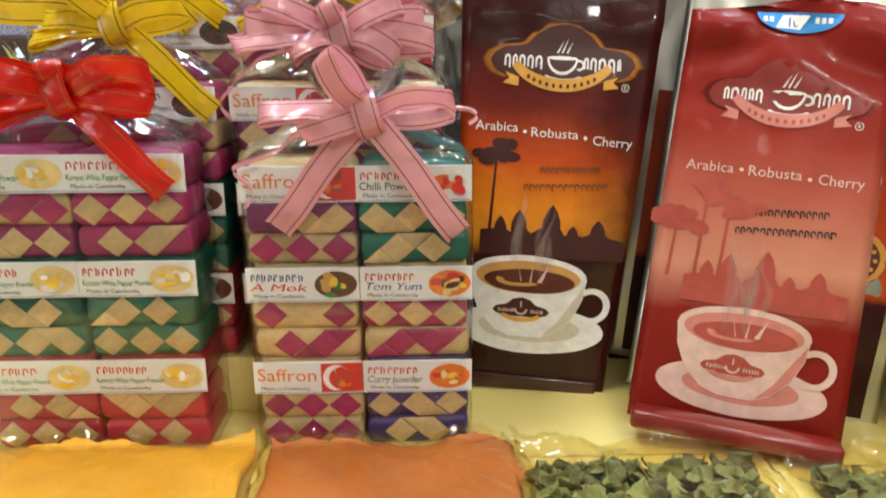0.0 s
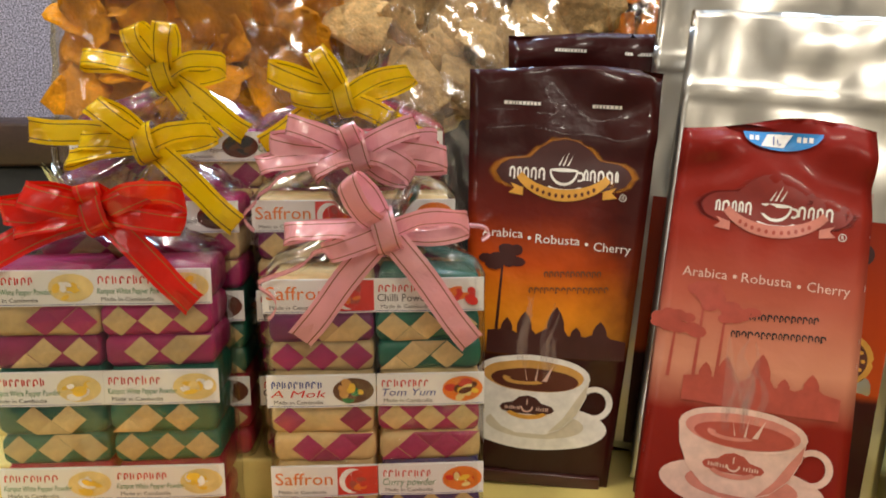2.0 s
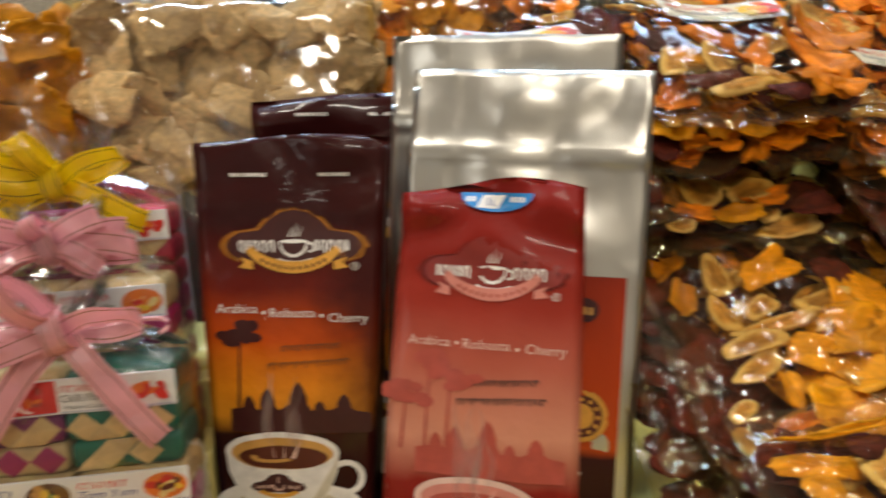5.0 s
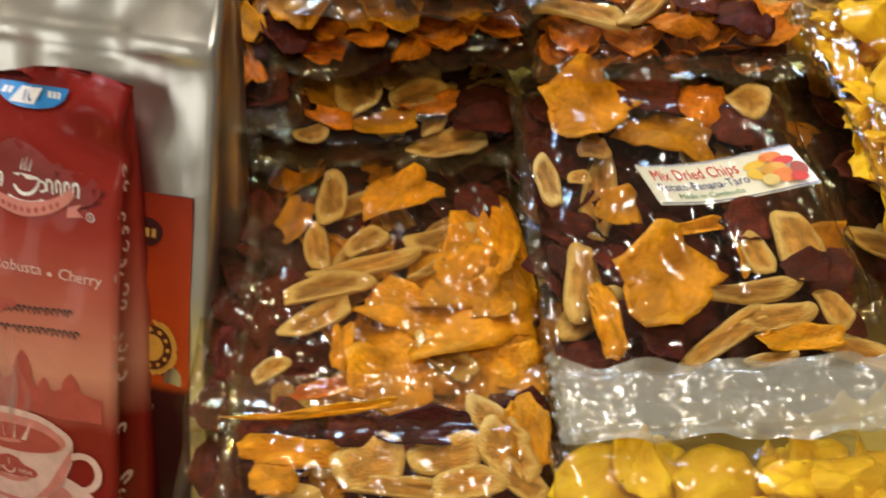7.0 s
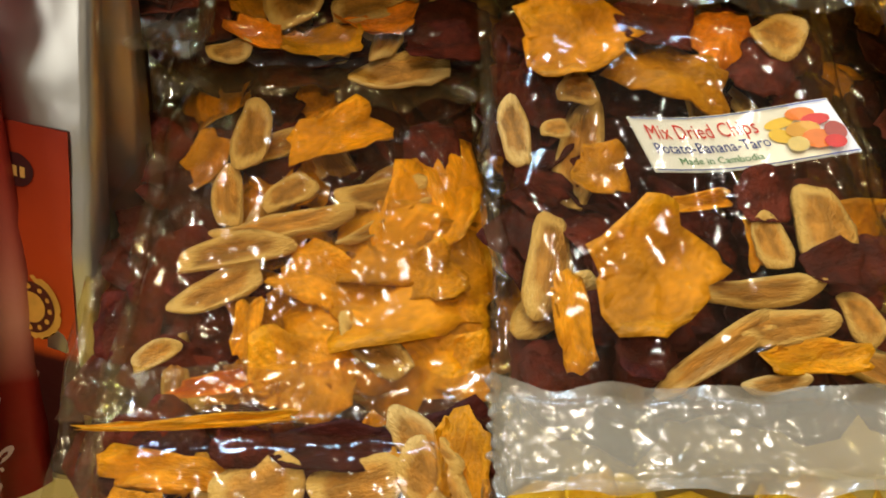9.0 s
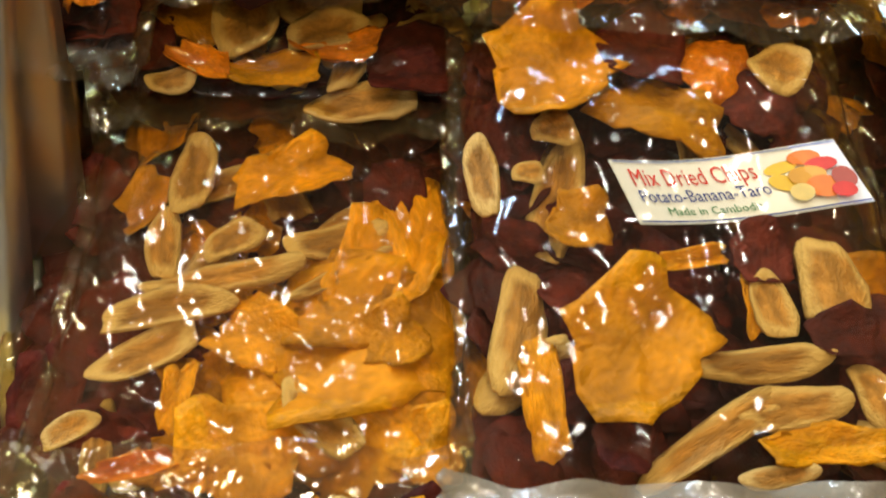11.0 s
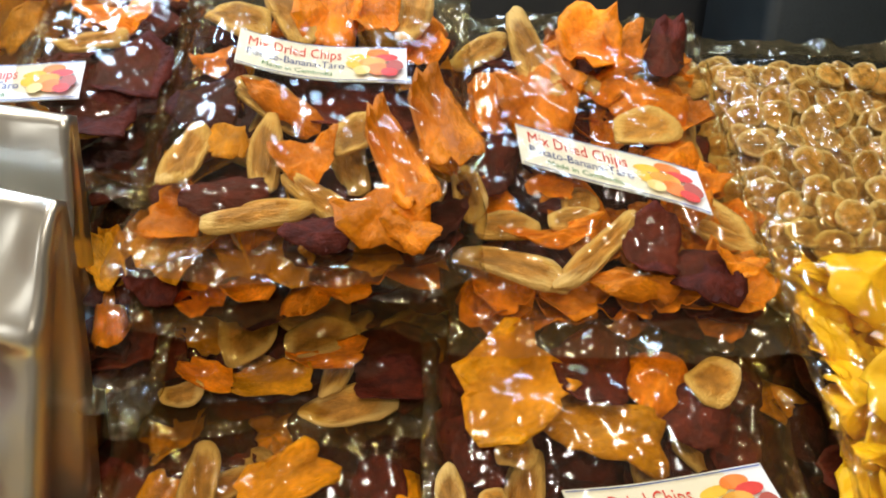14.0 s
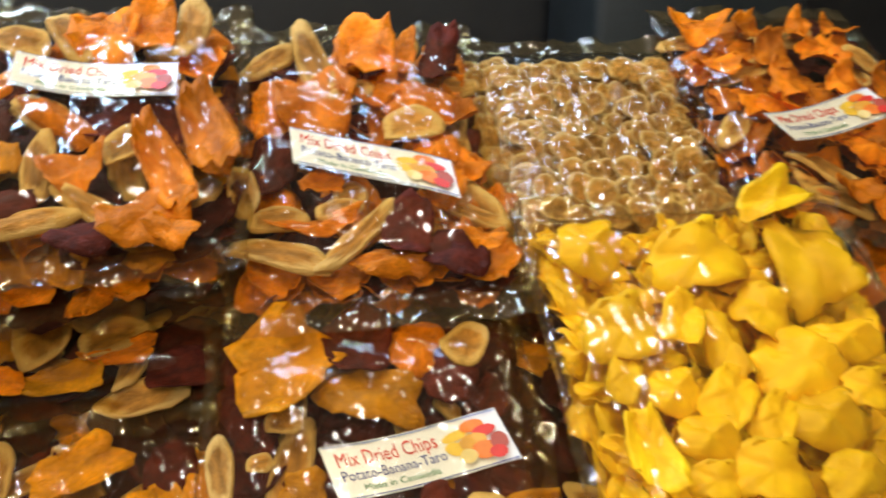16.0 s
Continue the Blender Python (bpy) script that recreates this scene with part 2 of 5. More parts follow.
POTATO = mk("potato_chip", (0.60, 0.240, 0.0010), 0.5, 0, 0.50, 1.9, 0.6, 15, 0.25)
ORANGE = mk("sweet_potato_chip", (0.76, 0.202, 0.0012), 0.5, 0, 0.50, 1.9, 0.6, 15, 0.28)
PURPLE = mk("taro_chip", (0.075, 0.010, 0.004), 0.7, 0, 0.6, 4.0, 0.6, 13, 0.45)
BANANA = mk_rim("banana_chip", (0.44, 0.205, 0.036), (0.70, 0.44, 0.13), 0.6, 0.25, start=0.58)
COIN = mk_rim("banana_coin", (0.50, 0.26, 0.05), (0.76, 0.54, 0.19), 0.5, 0.3, start=0.7)
MANGO = mk("dried_mango", (1.0, 0.52, 0.008), 0.45, 0, 0.22, 1.8, 0.4, 10, 0.16)
TAN = mk("tan_crisp", (0.64, 0.43, 0.20), 0.6, 0, 0.35, 7, 0.9, 26, 0.25)
LEAF = mk("dried_leaf", (0.20, 0.21, 0.07), 0.6, 0, 0.5, 80, 0.4, 300, 0.6)
TURMERIC = mk("yellow_powder", (0.80, 0.42, 0.02), 0.6, 0, 0.2, 14, 0.3, 500)
PAPRIKA = mk("brown_powder", (0.46, 0.14, 0.02), 0.6, 0, 0.2, 14, 0.3, 500)
for slice_ in (POTATO, ORANGE, PURPLE, BANANA, MANGO, COIN):
    slice_.node_tree.nodes["Principled BSDF"].inputs["Specular IOR Level"].default_value = 0.22
CARD = mk("white_card", (0.80, 0.79, 0.77), 0.4, 0, 0.04, 30, 0.05, 300, 0, 0.15)
INK = {k: mk(k + "_ink", c, 0.45, 0, 0.12, 120, 0.03, 300) for k, c in dict(
    red=(0.65, 0.03, 0.02), brick=(0.23, 0.020, 0.013), orange=(0.80, 0.20, 0.02), blue=(0.02, 0.05, 0.28), green=(0.02, 0.20, 0.06), black=(0.02, 0.02, 0.02),
    yellow=(0.85, 0.55, 0.05), cream=(0.80, 0.62, 0.25), white=(0.85, 0.82, 0.78), maroon=(0.055, 0.010, 0.009), gold=(0.72, 0.36, 0.05),
    pink=(0.62, 0.22, 0.17), rose=(0.42, 0.07, 0.045), tea=(0.10, 0.02, 0.008), cyan=(0.02, 0.22, 0.55), pale=(0.75, 0.50, 0.42),
    crema=(0.62, 0.33, 0.08), steam=(0.30, 0.10, 0.06), smoke=(0.16, 0.045, 0.05), brown=(0.13, 0.05, 0.015), ivory=(0.66, 0.60, 0.48)).items()}


def mk_veil(name, colour, cover):
    """Thin printed tint that lets the ground colour through."""
    m = mk(name, colour, 0.4, 0, 0.1, 60, 0.03, 300)
    n, l, p = m.node_tree.nodes, m.node_tree.links, m.node_tree.nodes["Principled BSDF"]
    p.inputs["Alpha"].default_value = cover
    return m


VEIL = {"vapour": mk_veil("vapour_ink", (0.62, 0.46, 0.40), 0.13), "halo": mk_veil("halo_ink", (0.90, 0.34, 0.03), 0.13), "shadow": mk_veil("shadow_ink", (0.30, 0.02, 0.015), 0.10)}
BEIGE = mk("palm_leaf_beige", (0.56, 0.40, 0.18), 0.5, 0, 0.2, 90, 0.3, 300, 0.18)
WEAVE = {k: mk(k + "_palm_leaf", c, 0.42, 0, 0.25, 90, 0.3, 300, 0.25) for k, c in dict(
    magenta=(0.30, 0.012, 0.09), plum=(0.16, 0.012, 0.09), green=(0.004, 0.10, 0.06), red=(0.48, 0.02, 0.05), blue=(0.05, 0.03, 0.16)).items()}
RED_RIBBON = mk_ribbon("red_ribbon", (0.82, 0.020, 0.006), (0.55, 0.16, 0.03))
PINK_RIBBON = mk_ribbon("pink_ribbon", (0.95, 0.50, 0.52), (0.35, 0.14, 0.05))
GOLD_RIBBON = mk_ribbon("gold_ribbon", (1.0, 0.69, 0.006), (0.16, 0.09, 0.01))
SILVER = mk("silver_foil", (0.68, 0.66, 0.60), 0.33, 1.0, 0.04, 10, 0.8, 17)
DARK_BAG = mk_gradient("sunset_print", [(0, (0.032, 0.009, 0.007)), (1, (0.036, 0.006, 0.006)), (0.355, (0.036, 0.010, 0.007)), (0.40, (0.76, 0.30, 0.02)),
                                        (0.47, (0.80, 0.26, 0.012)), (0.58, (0.56, 0.08, 0.007)), (0.70, (0.15, 0.015, 0.008)), (0.84, (0.036, 0.006, 0.006))], 0.30, rough=0.3, coat=0.35, bump=0.8, border=(0.042, 0.007, 0.006))
RED_BAG = mk_gradient("red_print", [(0, (0.20, 0.012, 0.007)), (1, (0.22, 0.012, 0.008)), (0.30, (0.24, 0.016, 0.009)), (0.42, (0.62, 0.26, 0.165)),
                                    (0.58, (0.46, 0.11, 0.07)), (0.72, (0.32, 0.034, 0.02)), (0.84, (0.24, 0.017, 0.010))], 0.275)
MAROON_FOIL = mk("maroon_foil", (0.05, 0.009, 0.008), 0.28, 0, 0.2, 30, 0.4, 40, 0, 0.4)
RED_FOIL = mk("red_foil", (0.20, 0.016, 0.010), 0.28, 0, 0.2, 30, 0.4, 40, 0, 0.4)
PANEL = mk_gradient("panel_print", [(0, (0.03, 0.008, 0.006)), (1, (0.30, 0.03, 0.012)), (0.42, (0.05, 0.01, 0.008)), (0.45, (0.60, 0.09, 0.012)), (0.7, (0.50, 0.06, 0.012))], 0.21)


# ---- helpers for building ----
def link_mesh(name, bm, material, smooth=True):
    me = bpy.data.meshes.new(name)
    bm.to_mesh(me)
    bm.free()
    me.materials.append(material)
    if smooth:
        me.shade_smooth()
    return me


def part(name, bm, material, parent, label="", smooth=True):
    me = link_mesh(name, bm, material, smooth) if isinstance(bm, bmesh.types.BMesh) else bm
    ob = new(name, me)
    ob.parent = parent
    return tagged(ob, label)


def thing(name, m, label, category, group=""):
    ob = new(name)
    ob.empty_display_size = 0.02
    ob.matrix_world = m
    return tagged(ob, label, category, group)


def block(a, b, bevel=0.0):
    bm = bmesh.new()
    bmesh.ops.create_cube(bm, size=1)
    for v in bm.verts:
        v.co = [(a[i] + b[i]) / 2 + v.co[i] * (b[i] - a[i]) for i in range(3)]
    if bevel:
        bmesh.ops.bevel(bm, geom=bm.edges[:], offset=bevel, segments=2, profile=0.5, affect="EDGES")
    return bm


def structure(name, bm, material, label):
    ob = new(name, link_mesh(name, bm, material, False))
    return tagged(ob, label, "", "", "structure")


def grid_faces(bm, rows, closed=False):
    """Faces between rows of vertices."""
    for r0, r1 in zip(rows, rows[1:]):
        count = len(r0) if closed else len(r0) - 1
        for k in range(count):
            j = (k + 1) % len(r0)
            bm.faces.new((r0[k], r0[j], r1[j], r1[k]))


TEXTS = {}


def text_points(words, italic=0.0):
    """The built-in font's letters as a flat mesh, one unit high, starting at x = 0."""
    key = (words, italic)
    if key not in TEXTS:
        cu = bpy.data.curves.new("letters", "FONT")
        cu.body, cu.resolution_u, cu.shear = words, 2, italic
        ob = bpy.data.objects.new("letters", cu)
        scene.collection.objects.link(ob)
        bpy.context.view_layer.update()
        me = bpy.data.meshes.new_from_object(ob.evaluated_get(bpy.context.evaluated_depsgraph_get()))
        vs = [v.co.copy() for v in me.vertices]
        fs = [tuple(p.vertices) for p in me.polygons]
        bpy.data.objects.remove(ob)
        width = max(v.x for v in vs)
        TEXTS[key] = ([(v.x / width, v.y / 0.7) for v in vs], fs)
    return TEXTS[key]


def letters(name, words, x, z, width, height, surf, lift, material, parent, italic=0.0, label="", tilt=0.0):
    """Words laid on a surface: surf(x, z, lift) gives the place."""
    vs, fs = text_points(words, italic)
    bm = bmesh.new()
    made = [bm.verts.new(surf(x + a * width, z + b * height + a * width * tilt, lift)) for a, b in vs]
    for f in fs:
        try:
            bm.faces.new([made[k] for k in f])
        except ValueError:
            pass
    return part(name, bm, material, parent, label, False)


def decal(name, pts, surf, lift, material, parent, label="", most=0.012):
    """A printed shape that follows the surface."""
    bm = bmesh.new()
    if isinstance(pts, tuple):
        grid_faces(bm, [[bm.verts.new((a, b, 0)) for a, b in row] for row in pts])
    else:
        bm.faces.new([bm.verts.new((a, b, 0)) for a, b in pts])
    bmesh.ops.triangulate(bm, faces=bm.faces[:])
    for _ in range(3):
        long = [e for e in bm.edges if e.calc_length() > most]
        if not long:
            break
        bmesh.ops.subdivide_edges(bm, edges=long, cuts=1)
        bmesh.ops.triangulate(bm, faces=bm.faces[:])
    for v in bm.verts:
        v.co = surf(v.co.x, v.co.y, lift)
    bmesh.ops.recalc_face_normals(bm, faces=bm.faces[:])
    return part(name, bm, material, parent, label)


def oval(cx, cz, rx, rz, n=28, a0=0.0, a1=360.0, tilt=0.0):
    out = []
    full = abs(a1 - a0) >= 360
    for k in range(n if full else n + 1):
        a = radians(a0 + (a1 - a0) * k / n)
        x, z = rx * math.cos(a), rz * math.sin(a)
        out.append((cx + x, cz + z + x * tilt))
    return out


def rect(x0, z0, x1, z1, skew=0.0):
    return [(x0, z0), (x1, z0 + skew), (x1, z1 + skew), (x0, z1)]


def band(cx, cz, r0x, r0z, r1x, r1z, a0, a1, n=16):
    """Part of a ring."""
    return oval(cx, cz, r1x, r1z, n, a0, a1), oval(cx, cz, r0x, r0z, n, a0, a1)


# ---- the large structure ----
TABLE = -0.02
structure("table_top", block((-1.2, 0.16, TABLE - 0.03), (1.6, 1.0, TABLE), 0.004), CLOTH, "pale yellow covered display table top")
structure("table_skirt", block((-1.2, 0.18, -0.9), (1.6, 0.98, TABLE - 0.031)), DARK_WOOD, "dark wooden body of the display table")
structure("floor", block((-3, -3, -0.95), (3.5, 2.3, -0.901)), FLOOR_M, "dull grey tiled shop floor")
structure("ceiling", block((-3, -3, 1.9), (3.5, 2.3, 1.95)), PLASTER, "plain pale shop ceiling")
structure("wall_back", block((-3, 1.6, -0.9), (-0.22, 1.7, 1.899)), GRANITE, "speckled violet-grey stone wall")
# near-black colour stands in for the lack of light back here
structure("wall_back_dark", block((-0.219, 1.6, -0.9), (3.5, 1.7, 1.899)), BLACK, "back wall of the shop, unlit depth put into its black colour")
# unseen window opening, added so the foil bags mirror something bright
bm = block((-3.1, -3, -0.9), (-3.001, -2.41, 1.899))
for y0, y1, z0, z1 in ((-2.41, -1.19, -0.9, 0.0), (-2.41, -1.19, 1.24, 1.899), (-1.19, 1.7, -0.9, 1.899)):
    made = bmesh.ops.create_cube(bm, size=1)["verts"]
    for v in made:
        v.co = (-3.0505 + v.co.x * 0.099, (y0 + y1) / 2 + v.co.y * (y1 - y0), (z0 + z1) / 2 + v.co.z * (z1 - z0))
structure("wall_left", bm, PLASTER, "plain pale side wall with an added window opening")
window = structure("window_1", block((-3.02, -2.40, 0.003), (-2.995, -2.36, 1.237)), DARK_WOOD, "unseen window added to brighten the foil bags")
for y0, y1, z0, z1 in ((-1.24, -1.20, 0.003, 1.237), (-2.359, -1.241, 0.003, 0.043), (-2.359, -1.241, 1.197, 1.237), (-1.815, -1.785, 0.044, 1.196)):
    part("window_frame", block((-3.02, y0, z0), (-2.995, y1, z1), 0.003), DARK_WOOD, window)
structure("wall_right", block((3.501, -3, -0.9), (3.6, 1.7, 1.899)), PLASTER, "plain pale side wall")
structure("wall_front", block((-3, -3.1, -0.9), (3.5, -3.001, 1.899)), PLASTER, "plain pale wall behind the camera")

SLOPE = Matrix.Rotation(radians(33), 4, "X")  # local x along the table, y up the slope, z out of it
board = thing("display_board", SLOPE @ Matrix.Translation((0, 0, -0.172)), "sloping yellow display board under the snack bags", "display board")
part("board", block((0.41, 0.17, -0.012), (1.35, 0.735, 0), 0.003), CLOTH, board)
part("back_leg", block((0.42, 0.68, -0.30), (0.44, 0.71, -0.013), 0.002), DARK_WOOD, board)
part("back_leg", block((1.26, 0.68, -0.30), (1.30, 0.71, -0.013), 0.002), DARK_WOOD, board)

riser = thing("display_riser", pose(0, 0, TABLE), "yellow covered stepped riser behind the gift packs", "display riser")
part("lower_step", block((-0.29, 0.475, 0), (0.052, 0.522, 0.040), 0.002), CLOTH, riser)
part("middle_step", block((-0.29, 0.5235, 0), (0.052, 0.572, 0.082), 0.002), CLOTH, riser)
part("upper_step", block((-0.29, 0.574, 0), (0.335, 0.76, 0.12), 0.002), CLOTH, riser)

cabinet = thing("back_counter", pose(-0.75, 1.2, -0.9), "dark wooden counter standing behind the table", "counter")
part("body", block((-0.7, 0, 0), (0.45, 0.35, 1.06), 0.004), BLACK, cabinet)
part("worktop", block((-0.72, -0.02, 1.062), (0.47, 0.38, 1.13), 0.006), DARK_WOOD, cabinet)
crate = thing("storage_crate", pose(1.25, 1.3, -0.9), "dark blue-grey plastic crate stack behind the table", "crate")
part("lower_crate", block((-0.22, 0, 0), (0.20, 0.28, 0.75), 0.02), GREY_BLUE, crate)
part("upper_crate", block((-0.20, 0.01, 0.752), (0.18, 0.27, 1.52), 0.02), GREY_BLUE, crate)

for x, y, half in ((-0.45, 0.25, 0.32), (0.35, -0.10, 0.47), (1.0, 0.30, 0.32), (0.55, 0.48, 0.27)):
    fit_ = thing("ceiling_lamp", pose(x, y - 0.02, 1.63), "slim white hanging shop lamp", "lamp", "hanging shop lamps")
    part("housing", block((-half, -0.05, 0.0), (half, 0.09, 0.03), 0.006), PLASTER, fit_)
    part("hanging_rod", block((-half * 0.7 - 0.004, -0.004, 0.031), (-half * 0.7 + 0.004, 0.004, 0.269)), BLACK, fit_)
    part("hanging_rod", block((half * 0.7 - 0.004, -0.004, 0.031), (half * 0.7 + 0.004, 0.004, 0.269)), BLACK, fit_)


# ---- woven gift packs ----
def weave_band(width, depth, height, seed):
    """One woven tray: rounded, bulging sides."""
    rng = random.Random(seed)
    bm = bmesh.new()
    rows = []
    for k in range(7):
        q = k / 6
        out = 0.0014 * math.sin(math.pi * q) ** 0.5 if 0 < q < 1 else -0.001
        ring = []
        for j in range(40):
            a = 2 * math.pi * j / 40
            c, s = math.cos(a), math.sin(a)
            e = 0.11
            x = math.copysign(abs(c) ** e, c) * (width / 2 - 0.0014 + out)
            y = math.copysign(abs(s) ** e, s) * (depth / 2 - 0.0014 + out)
            sag = 0.0006 * math.sin(x * 190 + seed)
            ring.append(bm.verts.new((x, y, q * height + sag)))
        rows.append(ring)
    grid_faces(bm, rows, True)
    bm.faces.new(rows[0][::-1])
    bm.faces.new(rows[-1])
    return bm


def diamond(w, h, cut=0):
    """A strip of leaf that comes to the front; cut 1 and -1 leave the upper or lower half."""
    bm = bmesh.new()
    pts = [(-w / 2, 0), (0, -h / 2), (w / 2, 0), (0, h / 2)]
    if cut == 1:
        pts = [(-w / 2, h / 2), (0, 0), (w / 2, h / 2)]
    if cut == -1:
        pts = [(-w / 2, -h / 2), (w / 2, -h / 2), (0, 0)]
    def on(a, b, lift):
        q = min(max(b / h + 0.5, 0.02), 0.98)
        return bm.verts.new((a, 0.0014 * (1 - math.sin(math.pi * q) ** 0.5) - lift, b))

    rim = []
    for (a0, b0), (a1, b1) in zip(pts, pts[1:] + pts[:1]):
        rim += [on(a0 + (a1 - a0) * t / 4, b0 + (b1 - b0) * t / 4, 0.0004) for t in range(4)]
    cx, cz = sum(a for a, _ in pts) / len(pts), sum(b for _, b in pts) / len(pts)
    inner = [on(cx + (v.co.x - cx) * 0.5, cz + (v.co.z - cz) * 0.5, 0.0008) for v in rim]
    mid = on(cx, cz, 0.0009)
    for k in range(len(rim)):
        j = (k + 1) % len(rim)
        bm.faces.new((rim[k], rim[j], inner[j], inner[k]))
        bm.faces.new((inner[k], inner[j], mid))
    return bm


BAND_W, BAND_D, BAND_H = 0.0635, 0.043, 0.0183
BANDS = {}
DIAMONDS = {}


def band_mesh(colour, v):
    if (colour, v) not in BANDS:
        BANDS[colour, v] = link_mesh("woven_tray", weave_band(BAND_W, BAND_D, BAND_H, v), BEIGE if colour == "beige" else WEAVE[colour])
    return BANDS[colour, v]


def diamond_mesh(colour, cut):
    if (colour, cut) not in DIAMONDS:
        DIAMONDS[colour, cut] = link_mesh("leaf_strip", diamond(0.0202, BAND_H * 0.98, cut), BEIGE if colour == "beige" else WEAVE[colour], False)
    return DIAMONDS[colour, cut]


def blob_picture(card, surf, x, z, rx, rz, colours, rng, count=9):
    """A little printed photograph of food: overlapping spots of colour."""
    decal("picture", oval(x, z, rx, rz, 18), surf, 0.0005, INK[colours[0]], card)
    for k in range(count):
        a, r = rng.uniform(0, 6.28), rng.uniform(0.1, 0.7)
        decal("picture", oval(x + rx * r * math.cos(a), z + rz * r * math.sin(a), rx * rng.uniform(0.16, 0.36), rz * rng.uniform(0.16, 0.4), 9, tilt=rng.uniform(-0.4, 0.4)),
              surf, 0.0007 + 0.0001 * k, INK[colours[1 + k % (len(colours) - 1)]], card)


def khmer_bars(card, surf, x, z, w, h, colour, rng):
    """Writing in a script that is too small to read: a row of bars."""
    at, n = x, 0
    while at < x + w - 0.001:
        step = rng.uniform(0.0030, 0.0046) * (h / 0.005)
        t = h * 0.16
        if n % 3 == 2:
            decal("writing_bar", rect(at, z, at + t, z + h * rng.uniform(0.8, 1.05)), surf, 0.0005, INK[colour], card, most=0.05)
            decal("writing_bar", rect(at + step * 0.4, z + h * 0.1, at + step * 0.4 + t, z + h * 0.75), surf, 0.0005, INK[colour], card, most=0.05)
        else:
            r = step * 0.38
            decal("writing_bar", band(at + r, z + h * 0.45, r - t, h * 0.45 - t, r, h * 0.45, rng.choice((-30, 20)), rng.choice((200, 250)), 8), surf, 0.0005, INK[colour], card, most=0.05)
            decal("writing_bar", rect(at, z, at + t, z + h * 0.5), surf, 0.0005, INK[colour], card, most=0.05)
        at += step
        n += 1


LABELS = dict(
    saffron=("Saffron", "orange", None, ("red", "rose", "orange", "red"), 0),
    chilli=("Chilli Powder", "black", "red", ("white", "orange", "red", "red"), 0),
    amok=("A Mok", "red", "blue", ("brown", "crema", "green", "yellow", "tea"), 0.2),
    tomyum=("Tom Yum", "blue", "red", ("orange", "red", "cream", "tea", "yellow"), 0.25),
    curry=("Curry powder", "green", "red", ("orange", "red", "cream", "orange", "yellow"), 0.2),
    white_pepper=("Kampot White Pepper Powder", "green", "red", ("cream", "white", "yellow", "cream"), 0.15),
    black_pepper=("Kampot Black Pepper", "black", "black", ("tea", "black", "brown", "black"), 0))


def pack_label(pack, x, z, kind, rng, y):
    """A printed card over the upper edge of a box."""
    w, h = 0.066, 0.0205
    words, ink, over, pic, slant = LABELS[kind]

    def surf(a, b, lift):
        return Vector((x + a, y - lift - 0.0012 * math.sin(math.pi * (a + w / 2) / w), z + b))

    card = part("label_card", block((x - w / 2, y + 0.0002, z), (x + w / 2, y + 0.0012, z + h)), CARD, pack)
    decal("card_face", rect(-w / 2, 0, w / 2, h), surf, 0.0003, CARD, card)
    decal("border_line", rect(-w / 2 + 0.001, 0.0008, w / 2 - 0.001, 0.0011), surf, 0.0005, INK["blue"], card)
    if kind == "saffron":
        letters("lettering", words, -w / 2 + 0.002, 0.0085, 0.036, 0.0082, surf, 0.0006, INK[ink], card)
        decal("picture", rect(0.008, 0.0012, w / 2, h - 0.0006), surf, 0.0004, INK["red"], card)
        decal("picture", oval(0.017, 0.0105, 0.008, 0.0085, 18), surf, 0.0005, INK["white"], card)
        blob_picture(card, surf, 0.022, 0.0100, 0.0095, 0.0078, pic, rng)
    else:
        small = len(words) > 14
        khmer_bars(card, surf, -w / 2 + 0.003, 0.0125, 0.030, 0.005, over, rng)
        letters("lettering", words, -w / 2 + 0.002, 0.0068, 0.040 if small else 0.034, 0.0034 if small else 0.0046, surf, 0.0006, INK[ink], card, slant)
        blob_picture(card, surf, 0.0195, 0.0105, 0.0125, 0.0082, pic, rng, 11)
    letters("lettering", "Made in Cambodia", -w / 2 + 0.004, 0.0025, 0.030, 0.0024, surf, 0.0006, INK["black"], card)


